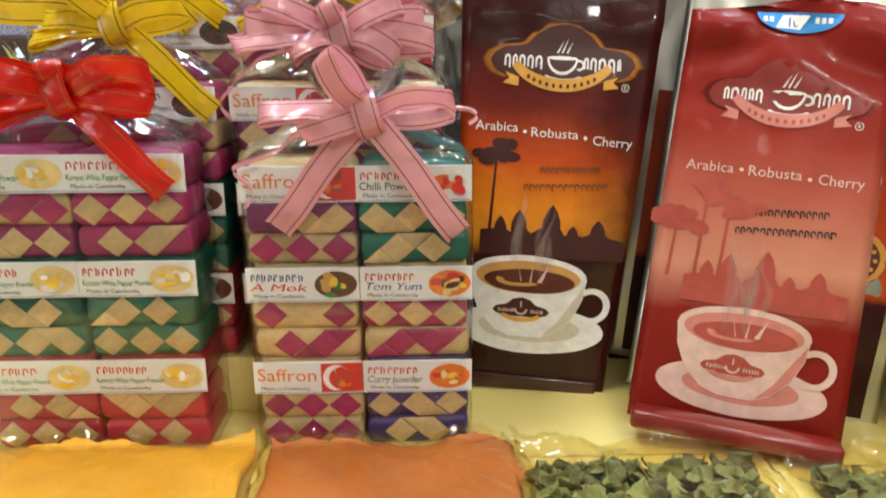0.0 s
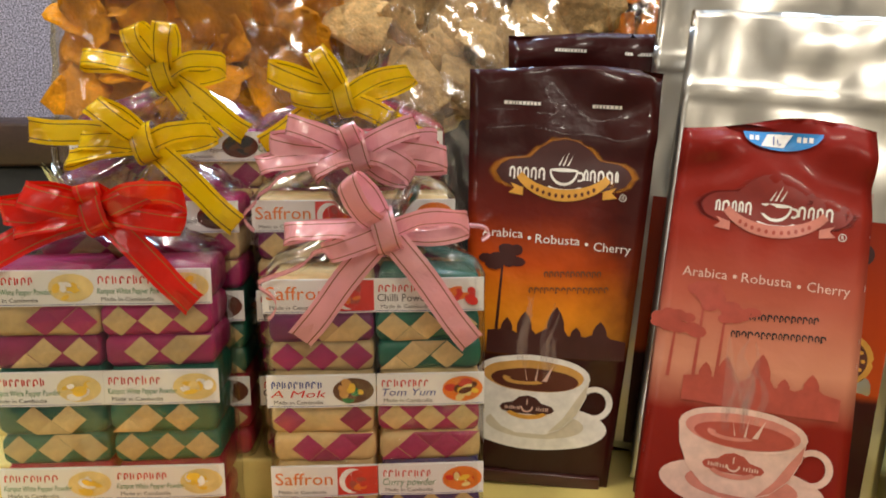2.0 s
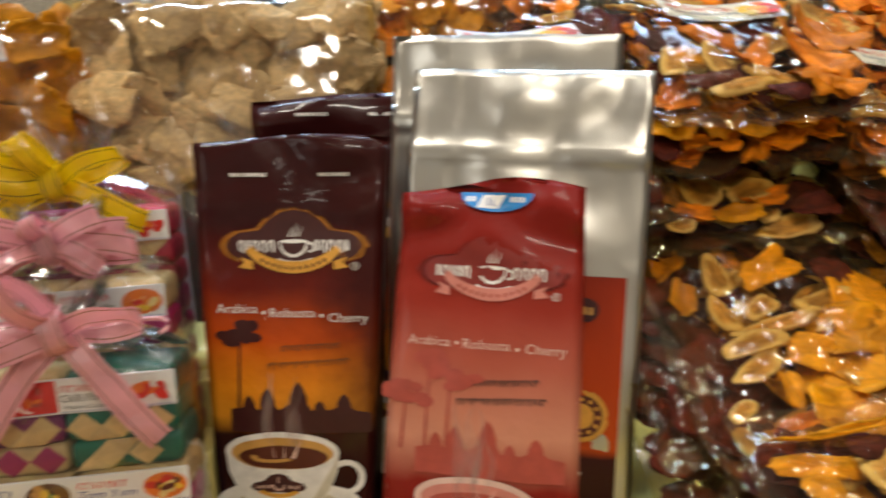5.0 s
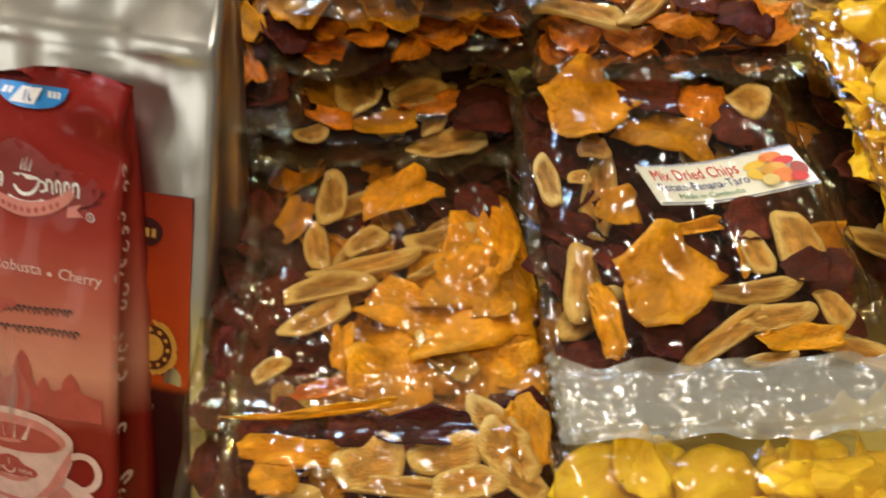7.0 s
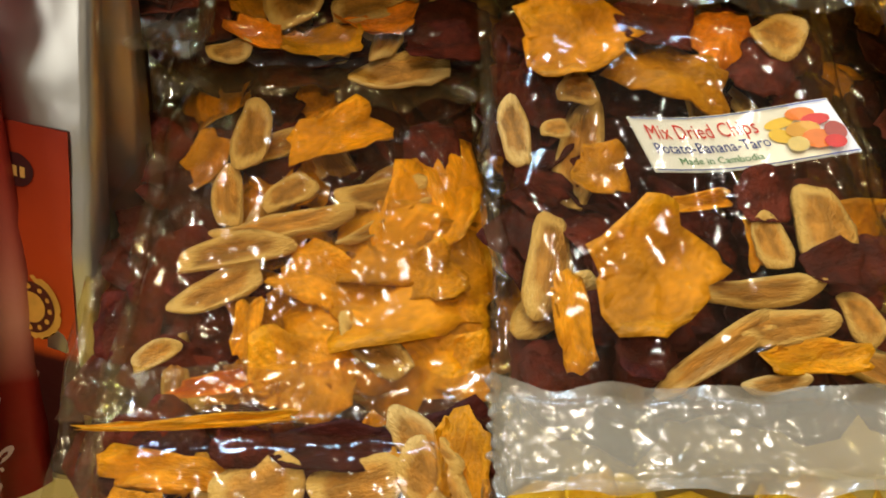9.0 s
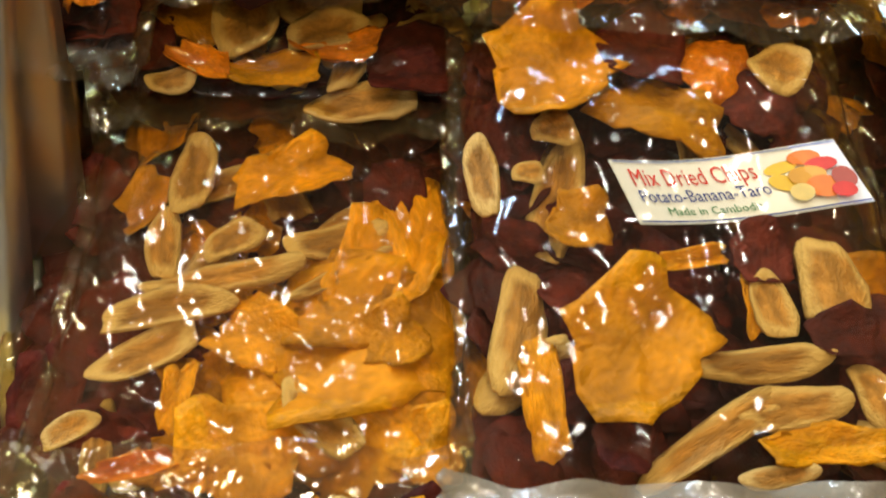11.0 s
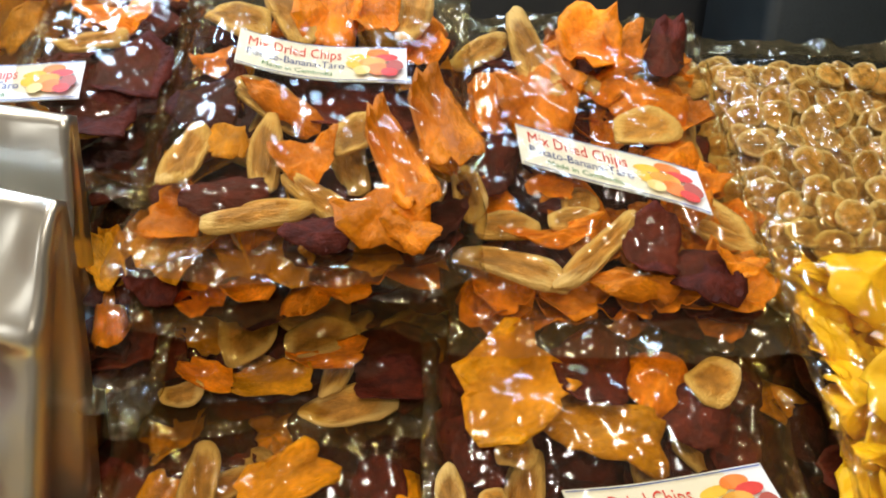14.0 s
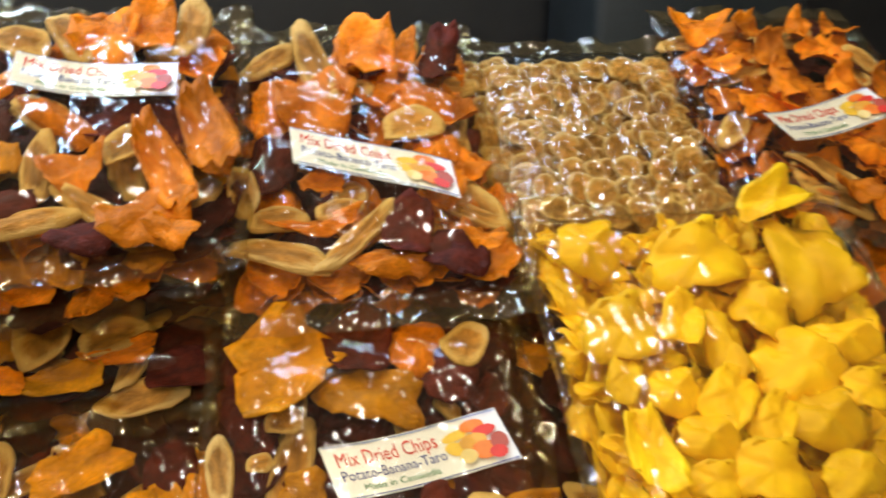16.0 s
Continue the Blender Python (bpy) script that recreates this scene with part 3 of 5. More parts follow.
def ribbon_strip(points, sides, width, notch=False):
    """A ribbon along a smooth way; sides point across it. A notch cuts the end to a swallowtail."""
    fine, across = [], []
    for k in range(len(points) - 1):
        p0, p1 = Vector(points[max(k - 1, 0)]), Vector(points[k])
        p2, p3 = Vector(points[k + 1]), Vector(points[min(k + 2, len(points) - 1)])
        for j in range(8):
            t = j / 8
            fine.append(0.5 * ((2 * p1) + (p2 - p0) * t + (2 * p0 - 5 * p1 + 4 * p2 - p3) * t * t + (3 * p1 - p0 - 3 * p2 + p3) * t ** 3))
            across.append(Vector(sides[k]).lerp(Vector(sides[k + 1]), t).normalized())
    fine.append(Vector(points[-1]))
    across.append(Vector(sides[-1]).normalized())
    bm = bmesh.new()
    uv = bm.loops.layers.uv.new("UVMap")
    rows, n = [], 6
    for i, (p, s) in enumerate(zip(fine, across)):
        d = (fine[min(i + 1, len(fine) - 1)] - fine[max(i - 1, 0)]).normalized()
        up = d.cross(s)
        last = i >= len(fine) - 1
        row = []
        for j in range(n + 1):
            q = j / n - 0.5
            cup = 0.0005 * (1 - 4 * q * q) + (0.0022 * noise.noise((p * 60 + s * q * 1.1)) + 0.0005 * abs(noise.noise(p * 150 + s * q * 2.6))) * min(1, i / 5)
            back = d * (-0.014 * (1 - abs(q) * 2)) if last and notch else Vector()
            row.append(bm.verts.new(p + s * q * width + up * cup + back))
        rows.append(row)
    for r0, r1 in zip(rows, rows[1:]):
        for j in range(n):
            f = bm.faces.new((r0[j], r0[j + 1], r1[j + 1], r1[j]))
            for loop, u in zip(f.loops, (j, j + 1, j + 1, j)):
                loop[uv].uv = (u / n, 0)
    bmesh.ops.solidify(bm, geom=bm.faces[:], thickness=0.0003)
    return bm


def bow(pack, knot, material, loops, tails, width=0.0138, curls=()):
    """Ribbon bow: a wrapped knot, flattened loops (angle, reach, forward lean), hanging tails (dx, dz) and thin curled strips."""
    k = Vector(knot)
    rng = random.Random(len(pack.name) + int(k.z * 1e4) + len(loops))
    for n, (ang, reach, lean) in enumerate(loops):
        a = radians(ang)
        d = Vector((math.cos(a), -lean * 0.6, math.sin(a))).normalized()
        nrm = Vector((-math.sin(a), 0.0, math.cos(a)))
        fwd = Vector((0, -1, 0.2)).normalized()
        tw = rng.uniform(-0.5, 0.5)
        s0 = (nrm + fwd * 0.25).normalized()
        s1 = (nrm * 0.85 + fwd * (0.35 + tw) + d * rng.uniform(-0.35, 0.35)).normalized()
        s2 = (nrm * 0.9 - fwd * 0.2 + d * rng.uniform(-0.3, 0.3)).normalized()
        top = fwd * rng.uniform(0.009, 0.016) + nrm * rng.uniform(-0.002, 0.006)
        pts = [k + fwd * 0.002, k + d * reach * 0.45 + top, k + d * reach * 0.93 + top * 0.8, k + d * reach + fwd * 0.002, k + d * reach * 0.6 - nrm * 0.003, k - fwd * 0.001]
        part("ribbon_loop", ribbon_strip(pts, [s0, s1, s1, s2, s2, s0], width * rng.uniform(0.9, 1.1)), material, pack, "", False)
    for dx, dz, fx in tails:
        end = k + Vector((dx, fx, dz))
        d = (end - k).normalized()
        s = d.cross(Vector((0, 1, 0))).normalized()
        mid = k.lerp(end, 0.4) + Vector((0, -0.006, 0.003))
        twist = (s + Vector((0, rng.uniform(-0.3, 0.3), 0))).normalized()
        part("ribbon_tail", ribbon_strip([k, mid, k.lerp(end, 0.78) + Vector((0, -0.003, 0)), end], [s, s, twist, s], width * 1.15, True), material, pack, "", False)
    for dx, dz, turns in curls:
        pts, sides = [], []
        for q in range(int(8 * turns) + 1):
            t = q / (8 * turns)
            a = 2 * math.pi * turns * t
            pts.append(k + Vector((dx * min(1, t * 1.6) + 0.005 * math.sin(a), -0.004 + 0.004 * math.cos(a), dz * t + 0.006 * math.sin(t * 3.1))))
            sides.append(Vector((0.2 * math.cos(a), 0.4, 1.0)))
        part("ribbon_curl", ribbon_strip(pts, sides, 0.0028), material, pack)
    s = Vector((1, 0, 0.35))
    part("ribbon_knot", ribbon_strip([k + Vector((-0.004, 0.002, 0.013)), k + Vector((-0.002, -0.011, 0.008)), k + Vector((0.002, -0.012, -0.007)), k + Vector((0.004, 0.002, -0.012))], [s] * 4, width * 1.05),
         material, pack, "", False)


def pack_film(w, d, h, seed, rise):
    """The film round a pack: straight sides, gathered over the top to a ruffle."""
    bm = bmesh.new()
    rows, n = [], 72
    levels = [(-0.0005, 0.96), (0.0005, 1.0)] + [(h * k / 16, 1.0) for k in range(1, 16)] + [(h, 0.99), (h + rise * 0.25, 0.88), (h + rise * 0.5, 0.66), (h + rise * 0.8, 0.34), (h + rise, 0.14), (h + rise * 1.15, 0.15)] \
        + [(h + rise * 1.15 + 0.022 * k / 3, 0.16 + 0.09 * k) for k in range(1, 4)]
    for i, (z, s) in enumerate(levels):
        ring = []
        for j in range(n):
            a = 2 * math.pi * j / n
            c, q = math.cos(a), math.sin(a)
            e = 0.22 + 0.5 * (1 - s)
            x = math.copysign(abs(c) ** e, c) * w / 2 * s
            y = math.copysign(abs(q) ** e, q) * d / 2 * s
            free = max(0.0, (z - h * 0.9) / (h * 0.3))
            wob = noise.noise((x * 60 + seed, y * 60, z * 45)) * (0.0012 + 0.004 * min(free, 1))
            pleat = math.sin(j * 1.9 + seed) * 0.0045 * min(1, max(0, free - 0.1))
            ring.append(bm.verts.new((x * (1 + wob * 6) + c * pleat * s, y + wob + q * pleat, z + (wob + pleat * 1.5 if z > h else 0))))
        rows.append(ring)
    grid_faces(bm, rows, True)
    bm.faces.new(rows[0][::-1])
    return bm


def gift_pack(x, y, z, grid, bands, label, seed, rise, width=0.128):
    """Two columns of woven boxes with label cards, wrapped in clear film. y is the front."""
    rng = random.Random(seed)
    pack = thing("gift_pack", pose(x, y + 0.0235, z), label, "gift pack", "wrapped gift packs of woven spice boxes")
    pitch = 0.0597
    for row in range(3):
        for col in range(2):
            cx = (col - 0.5) * 0.0655
            base = (2 - row) * pitch
            box = part("woven_box", band_mesh(bands[row][col][0], rng.randint(0, 4)), None, pack)
            box.location = (cx, 0, base)
            lid = part("box_lid", band_mesh(bands[row][col][1], rng.randint(0, 4)), None, pack)
            lid.location = (cx + rng.uniform(-0.0012, 0.0012), rng.uniform(-0.001, 0.001), base + BAND_H + 0.0004)
            lid.rotation_euler = (0, radians(rng.uniform(-1.5, 1.5)), 0)
            crown = part("box_top", band_mesh(bands[row][col][0], rng.randint(0, 4)), None, pack)
            crown.location, crown.scale = (cx, 0.001, base + 2 * BAND_H + 0.0008), (0.98, 0.96, 1.18)
            for level, host in ((0, box), (1, lid)):
                ground = bands[row][col][level]
                other = bands[row][col][2] if ground == "beige" else "beige"
                shift = rng.choice((0.0, 0.0103))
                for m in range(-4, 5):
                    dx = m * 0.0103 + shift + rng.uniform(-0.0005, 0.0005)
                    cuts = [0] if m % 2 == 0 else [1, -1]
                    if abs(dx) > 0.0216:
                        continue
                    for cut in cuts:
                        if rng.random() < (0.06 if cut == 0 else 0.80):
                            continue
                        dm = part("leaf_strip", diamond_mesh(other, cut), None, host)
                        dm.location = (dx, -BAND_D / 2 - 0.0001, BAND_H / 2)
            pack_label(pack, cx + rng.uniform(-0.0008, 0.0008), base + 2 * BAND_H + 0.0012, grid[row][col], rng, -BAND_D / 2 - 0.0028)
    part("film_wrap", pack_film(width + 0.006, BAND_D + 0.011, 3 * pitch, seed, rise), FILM_PACK, pack, "clear crinkled film wrap")
    return pack


M, P_, G, R, B_ = "magenta", "plum", "green", "red", "blue"
front_pink = gift_pack(-0.004, 0.428, TABLE, [("saffron", "chilli"), ("amok", "tomyum"), ("saffron", "curry")],
                       [[("beige", P_, M), (G, G, R)], [("beige", "beige", M), ("beige", M, M)], [("beige", "beige", M), (B_, B_, B_)]],
                       "purple and blue woven boxes in clear film with pink bow", 3, 0.026)
bow(front_pink, (0.008, -0.026, 0.206), PINK_RIBBON, [(180, 0.056, 0.2), (196, 0.036, 0.4), (118, 0.040, 0.7), (4, 0.046, 0.2)], [(-0.052, -0.062, -0.010), (0.050, -0.066, -0.010)], curls=((-0.070, -0.050, 2.5), (0.055, -0.004, 1.5)))
front_red = gift_pack(-0.167, 0.428, TABLE + 0.0005, [("white_pepper",) * 2] * 3, [[("magenta", "beige", M), (M, M, M)], [(G, G, G), (G, G, G)], [(R, R, R), (R, R, R)]],
                      "magenta, green and red woven pepper boxes with a red bow", 5, 0.024)
front_red.scale = (1.03, 1, 1.04)
bow(front_red, (0.006, -0.020, 0.210), RED_RIBBON, [(176, 0.046, 0.3), (160, 0.036, 0.6), (190, 0.040, 0.5), (6, 0.050, 0.3), (22, 0.036, 0.6), (-8, 0.048, 0.3), (100, 0.016, 0.6)], [(-0.074, -0.030, -0.012), (0.052, -0.052, -0.012)])
mid_pink = gift_pack(-0.019, 0.478, TABLE + 0.0405, [("saffron", "curry"), ("tomyum", "amok"), ("chilli", "saffron")],
                     [[("beige", P_, M), ("beige", M, M)], [("magenta", M, M), (G, G, R)], [("beige", "beige", M), (B_, B_, B_)]],
                     "plum and magenta woven boxes in film with full pink bow", 8, 0.024)
bow(mid_pink, (0.004, -0.026, 0.208), PINK_RIBBON, [(172, 0.052, 0.3), (156, 0.046, 0.6), (186, 0.060, 0.4), (8, 0.050, 0.3), (24, 0.042, 0.6), (-6, 0.056, 0.4), (205, 0.032, 0.7), (335, 0.038, 0.6), (110, 0.018, 0.8)], [], curls=((-0.068, -0.050, 2.0),))
mid_gold = gift_pack(-0.158, 0.478, TABLE + 0.0405, [("black_pepper",) * 2] * 3, [[(M, M, M), (M, "beige", M)], [(G, G, G), (G, G, G)], [(R, R, R), (R, R, R)]],
                     "woven black pepper boxes in clear film with gold bow", 11, 0.026)
bow(mid_gold, (0.010, -0.018, 0.214), GOLD_RIBBON, [(192, 0.046, 0.4), (138, 0.036, 0.5), (8, 0.044, 0.3), (178, 0.038, 0.2)], [(0.056, -0.052, -0.012), (-0.072, 0.010, -0.006)])
back_gold = gift_pack(-0.024, 0.5275, TABLE + 0.0825, [("curry", "chilli"), ("tomyum", "amok"), ("saffron", "saffron")],
                      [[(M, "beige", M), (R, R, R)], [(G, G, G), (M, M, M)], [(B_, B_, B_), (M, M, M)]],
                      "woven chilli powder boxes in clear film with gold bow", 14, 0.026)
bow(back_gold, (-0.004, -0.020, 0.200), GOLD_RIBBON, [(158, 0.052, 0.2), (118, 0.036, 0.5), (16, 0.050, 0.3), (172, 0.034, 0.6)], [(-0.056, -0.032, -0.010), (0.058, -0.030, -0.010)])
back_black = gift_pack(-0.152, 0.5275, TABLE + 0.0825, [("black_pepper",) * 2] * 3, [[(M, M, M), (M, "beige", M)], [(G, G, G), (G, G, G)], [(R, R, R), (R, R, R)]],
                       "rearmost woven pepper boxes in film with gold bow", 17, 0.028)
bow(back_black, (0.002, -0.018, 0.216), GOLD_RIBBON, [(170, 0.050, 0.3), (112, 0.034, 0.4), (78, 0.034, 0.5), (4, 0.044, 0.3)], [(0.056, -0.040, -0.012), (0.034, -0.046, -0.010)])


# ---- coffee bags ----
def bag_section(h, H, w0, w1, d0, crumple):
    q = h / H
    w = w0 + (w1 - w0) * q
    d = d0 * (1 - q ** 2.2) + 0.003
    return w, d


def coffee_surface(H, w0, w1, d0, seed, crumple):
    """The front of a side-fold bag as a function of place: x across, z up."""
    def surf(x, z, lift):
        q = min(max(z / H, 0), 1)
        w, d = bag_section(z, H, w0, w1, d0, crumple)
        s = min(max(2 * x / w, -1), 1)
        top = max(0.0, (q - 0.74) / 0.26)
        y = -d / 2 - 0.004 * (1 - s * s) * math.sin(math.pi * min(q * 1.1, 1)) ** 0.7
        y += crumple * top * (0.0018 * math.sin(q * 48 + s * 3.5 * noise.noise((q * 9, seed, 0)) + seed) + 0.012 * noise.noise((s * 1.6 + seed, q * 11, 0)) + 0.004 * abs(noise.noise((s * 3 + q * 8, q * 12 + seed, 4))))
        y += 0.0016 * noise.noise((s * 3.1, q * 7 + seed, 2))
        return Vector((x, y - lift, z))
    return surf


def coffee_body(H, w0, w1, d0, surf, sag):
    """Front, folded sides and back of the bag."""
    bm = bmesh.new()
    rows, nz = [], 80
    for i in range(nz + 1):
        z = H * i / nz
        w, d = bag_section(z, H, w0, w1, d0, 0)
        q = z / H
        ring = []
        for j in range(19):
            s = -1 + 2 * j / 18
            p = surf(s * w / 2, z, 0)
            p.z += sag * q ** 6 * math.sin((s + 0.4) * 2.2)
            ring.append(p)
        fold = min(0.016, d * 0.34)
        side = [(w / 2 - fold * 0.3, 0.22), (w / 2 - fold, 0.5), (w / 2 - fold * 0.3, 0.78)]
        y0, y1 = ring[-1].y, d / 2
        ring += [Vector((x, y0 + (y1 - y0) * t, z + ring[18].z - z)) for x, t in side]
        back = [Vector((w / 2 * (1 - 2 * j / 8), d / 2 + 0.002 * math.sin(math.pi * j / 8), z + (ring[18].z - z) * (1 - j / 8) + (ring[0].z - z) * j / 8)) for j in range(9)]
        ring += back
        y0 = ring[0].y
        ring += [Vector((-x, y0 + (y1 - y0) * t, ring[0].z)) for x, t in reversed(side)]
        rows.append([bm.verts.new(p) for p in ring])
    grid_faces(bm, rows, True)
    bm.faces.new(rows[0][::-1])
    bm.faces.new(rows[-1])
    bmesh.ops.recalc_face_normals(bm, faces=bm.faces[:])
    return bm


def logo(bag, surf, x, z, k, tones, rng):
    """The maker's badge as plain shapes: plaque, cup, steam and two rows of strokes."""
    plate, edge, mark, scroll = tones
    shape = lambda g: [(x + g * a * k, z + g * b * k) for a, b in  # noqa: E731
                       [(-0.045, 0.0), (-0.042, 0.005), (-0.036, 0.0085), (-0.023, 0.010), (-0.017, 0.0165), (-0.009, 0.0215), (0, 0.0232), (0.009, 0.0215), (0.017, 0.0165), (0.023, 0.010), (0.036, 0.0085), (0.042, 0.005), (0.045, 0), (0.041, -0.006), (0.034, -0.009), (0.022, -0.0095), (0.014, -0.0135), (-0.014, -0.0135), (-0.022, -0.0095), (-0.034, -0.009), (-0.041, -0.006)]]
    badge = decal("badge", shape(1.03), surf, 0.0005, INK[plate], bag, "printed badge with a cup")
    for n, g in enumerate((1.15, 1.13, 1.115, 1.10, 1.085, 1.07, 1.058, 1.045)):
        decal("badge_halo", shape(g), surf, 0.0001 + 0.00004 * n, VEIL["halo" if edge == "gold" else "shadow"], badge)
    decal("cup_mark", band(x, z + 0.003 * k, 0.0085 * k, 0.0085 * k, 0.0098 * k, 0.0105 * k, 180, 360), surf, 0.0008, INK[mark], badge)
    decal("cup_mark", oval(x, z + 0.003 * k, 0.0095 * k, 0.0013 * k, 16), surf, 0.0008, INK[mark], badge)
    decal("cup_mark", band(x + 0.001 * k, z - 0.0075 * k, 0.010 * k, 0.0022 * k, 0.012 * k, 0.0034 * k, 190, 350), surf, 0.0008, INK[mark], badge)
    decal("cup_mark", band(x + 0.011 * k, z - 0.001 * k, 0.0018 * k, 0.002 * k, 0.003 * k, 0.0034 * k, -120, 120), surf, 0.0008, INK[mark], badge)
    for j in (-1, 0, 1):
        decal("steam_mark", [(x + (j * 0.003 - 0.0012) * k, z + 0.006 * k), (x + (j * 0.003 + 0.0002) * k, z + 0.006 * k), (x + (j * 0.003 + 0.003) * k, z + (0.0135 + 0.002 * (j == 0)) * k)],
              surf, 0.0008, INK[mark], badge)
    for side, x0, x1 in ((0, -0.037, -0.0115), (1, 0.0135, 0.037)):
        at = x0
        while at < x1 - 0.002:
            s = rng.choice((0.0042, 0.0052, 0.0058))
            w = min(s * 0.78, x1 - at)
            decal("writing_stroke", rect(x + at * k, z - 0.0032 * k, x + (at + 0.0012) * k, z + 0.0028 * k), surf, 0.0008, INK[mark], badge)
            decal("writing_stroke", band(x + (at + w / 2) * k, z + 0.0008 * k, w * 0.22 * k, 0.0016 * k, w * 0.50 * k, 0.0033 * k, rng.choice((-60, 10, 10)), rng.choice((200, 200, 270)), 10), surf, 0.0009, INK[mark], badge)
            decal("writing_stroke", rect(x + (at + w - 0.0012) * k, z - (0.0032 + 0.0012 * (s > 0.005)) * k, x + (at + w) * k, z + 0.0016 * k), surf, 0.0008, INK[mark], badge)
            at += s
    ribbon = decal("scroll", band(x, z + 0.010 * k, 0.032 * k, 0.020 * k, 0.036 * k, 0.028 * k, 208, 332), surf, 0.0010, INK[scroll], bag, "printed scroll")
    for sg in (-1, 1):
        decal("scroll_end", [(x + sg * 0.027 * k, z - 0.010 * k), (x + sg * 0.036 * k, z - 0.007 * k), (x + sg * 0.033 * k, z - 0.0105 * k), (x + sg * 0.037 * k, z - 0.014 * k), (x + sg * 0.027 * k, z - 0.0155 * k)], surf, 0.0009, INK[scroll], ribbon)
    for j in range(11):
        a = radians(232 + j * 7.6)
        decal("writing_bar", oval(x + 0.034 * k * math.cos(a), z + 0.010 * k + 0.0245 * k * math.sin(a), 0.0011 * k, 0.0015 * k, 8), surf, 0.0013, INK["tea" if scroll == "gold" else "rose"], ribbon)
    decal("trade_mark", band(x + 0.041 * k, z - 0.0135 * k, 0.0020 * k, 0.0020 * k, 0.0025 * k, 0.0025 * k, 0, 359, 18), surf, 0.0008, INK[mark], badge)
    letters("trade_mark", "R", x + 0.0400 * k, z - 0.0146 * k, 0.0020 * k, 0.0022 * k, surf, 0.0008, INK[mark], badge)


def temple(x, z, k):
    """The outline of five towers, from left to right, over a long low roof."""
    pts = [(x - 0.047 * k, z - 0.012), (x - 0.047 * k, z + 0.004)]
    for cx, half, tall in ((-0.034, 0.0040, 0.013), (-0.022, 0.0050, 0.018), (-0.001, 0.0058, 0.023), (0.013, 0.0035, 0.009), (0.029, 0.0048, 0.014)):
        for a, b in ((-1, 0.30), (-0.95, 0.52), (-0.55, 0.80), (0, 1.0), (0.55, 0.80), (0.95, 0.52), (1, 0.30)):
            pts.append((x + (cx + a * half) * k, z + b * tall + 0.002))
        pts.append((x + (cx + half + 0.003) * k, z + 0.004))
    pts += [(x + 0.047 * k, z + 0.002), (x + 0.047 * k, z - 0.012)]
    return pts


def coffee_cup(bag, surf, x, z, k, tones, rng):
    """Printed cup and saucer; z is the height of the rim's middle."""
    china, shade, tea, rim = tones
    decal("saucer_print", oval(x + 0.003 * k, z - 0.0375 * k, 0.050 * k, 0.0175 * k, 36), surf, 0.0005, INK[china], bag, "printed saucer")
    decal("saucer_print", oval(x + 0.003 * k, z - 0.0360 * k, 0.034 * k, 0.0105 * k, 30), surf, 0.0007, INK[shade], bag)
    cup = [(x - 0.0385 * k, z), (x - 0.037 * k, z - 0.014 * k), (x - 0.031 * k, z - 0.028 * k), (x - 0.020 * k, z - 0.039 * k), (x - 0.010 * k, z - 0.043 * k), (x + 0.010 * k, z - 0.043 * k),
           (x + 0.020 * k, z - 0.039 * k), (x + 0.031 * k, z - 0.028 * k), (x + 0.037 * k, z - 0.014 * k), (x + 0.0385 * k, z)]
    body = decal("cup_print", cup + oval(x, z, 0.0385 * k, 0.014 * k, 14, 0, 180)[1:-1], surf, 0.0010, INK[china], bag, "printed coffee cup")
    decal("cup_shade", [(x + 0.012 * k, z - 0.0415 * k), (x + 0.021 * k, z - 0.0375 * k), (x + 0.0305 * k, z - 0.0275 * k), (x + 0.0365 * k, z - 0.014 * k), (x + 0.0375 * k, z - 0.004 * k), (x + 0.030 * k, z - 0.016 * k), (x + 0.022 * k, z - 0.030 * k)], surf, 0.0012, INK[shade], body)
    decal("cup_rim", band(x, z, 0.0365 * k, 0.0125 * k, 0.0388 * k, 0.0143 * k, 180, 360, 24), surf, 0.0013, INK["white" if tea == "tea" else "pale"], body)
    decal("handle_print", band(x + 0.043 * k, z - 0.018 * k, 0.008 * k, 0.0085 * k, 0.0125 * k, 0.0125 * k, -118, 128), surf, 0.0011, INK[china], body)
    decal("coffee_print", oval(x, z - 0.001 * k, 0.0345 * k, 0.0112 * k, 30), surf, 0.0012, INK[rim], body)
    decal("coffee_print", oval(x + 0.001 * k, z - 0.0035 * k, 0.0300 * k, 0.0082 * k, 30), surf, 0.0014, INK[tea], body)
    decal("foam_print", band(x - 0.006 * k, z - 0.003 * k, 0.010 * k, 0.0022 * k, 0.015 * k, 0.0045 * k, 160, 330), surf, 0.0016, INK[rim], body)
    for dx in (-0.004, 0.001, 0.006):
        decal("steam_print", [(x + dx * k, z - 0.004 * k), (x + (dx * 1.4 + 0.001) * k, z - 0.004 * k), (x + (dx * 2.0 + 0.001) * k, z + 0.008 * k)], surf, 0.0018, INK["pale"], body)
    kk = 0.42 * k
    dim = INK["maroon" if tea == "tea" else "rose"]
    bx, bz = x - 0.003 * k, z - 0.0245 * k
    plaque = decal("badge_print", [(bx + a * kk, bz + b * kk) for a, b in
                   [(-0.045, 0.0), (-0.040, 0.006), (-0.023, 0.010), (-0.014, 0.0185), (0, 0.022), (0.014, 0.0185), (0.023, 0.010), (0.040, 0.006), (0.045, 0), (0.040, -0.006), (0.022, -0.010), (-0.022, -0.010), (-0.040, -0.006)]], surf, 0.0013, dim, body)
    at = -0.036
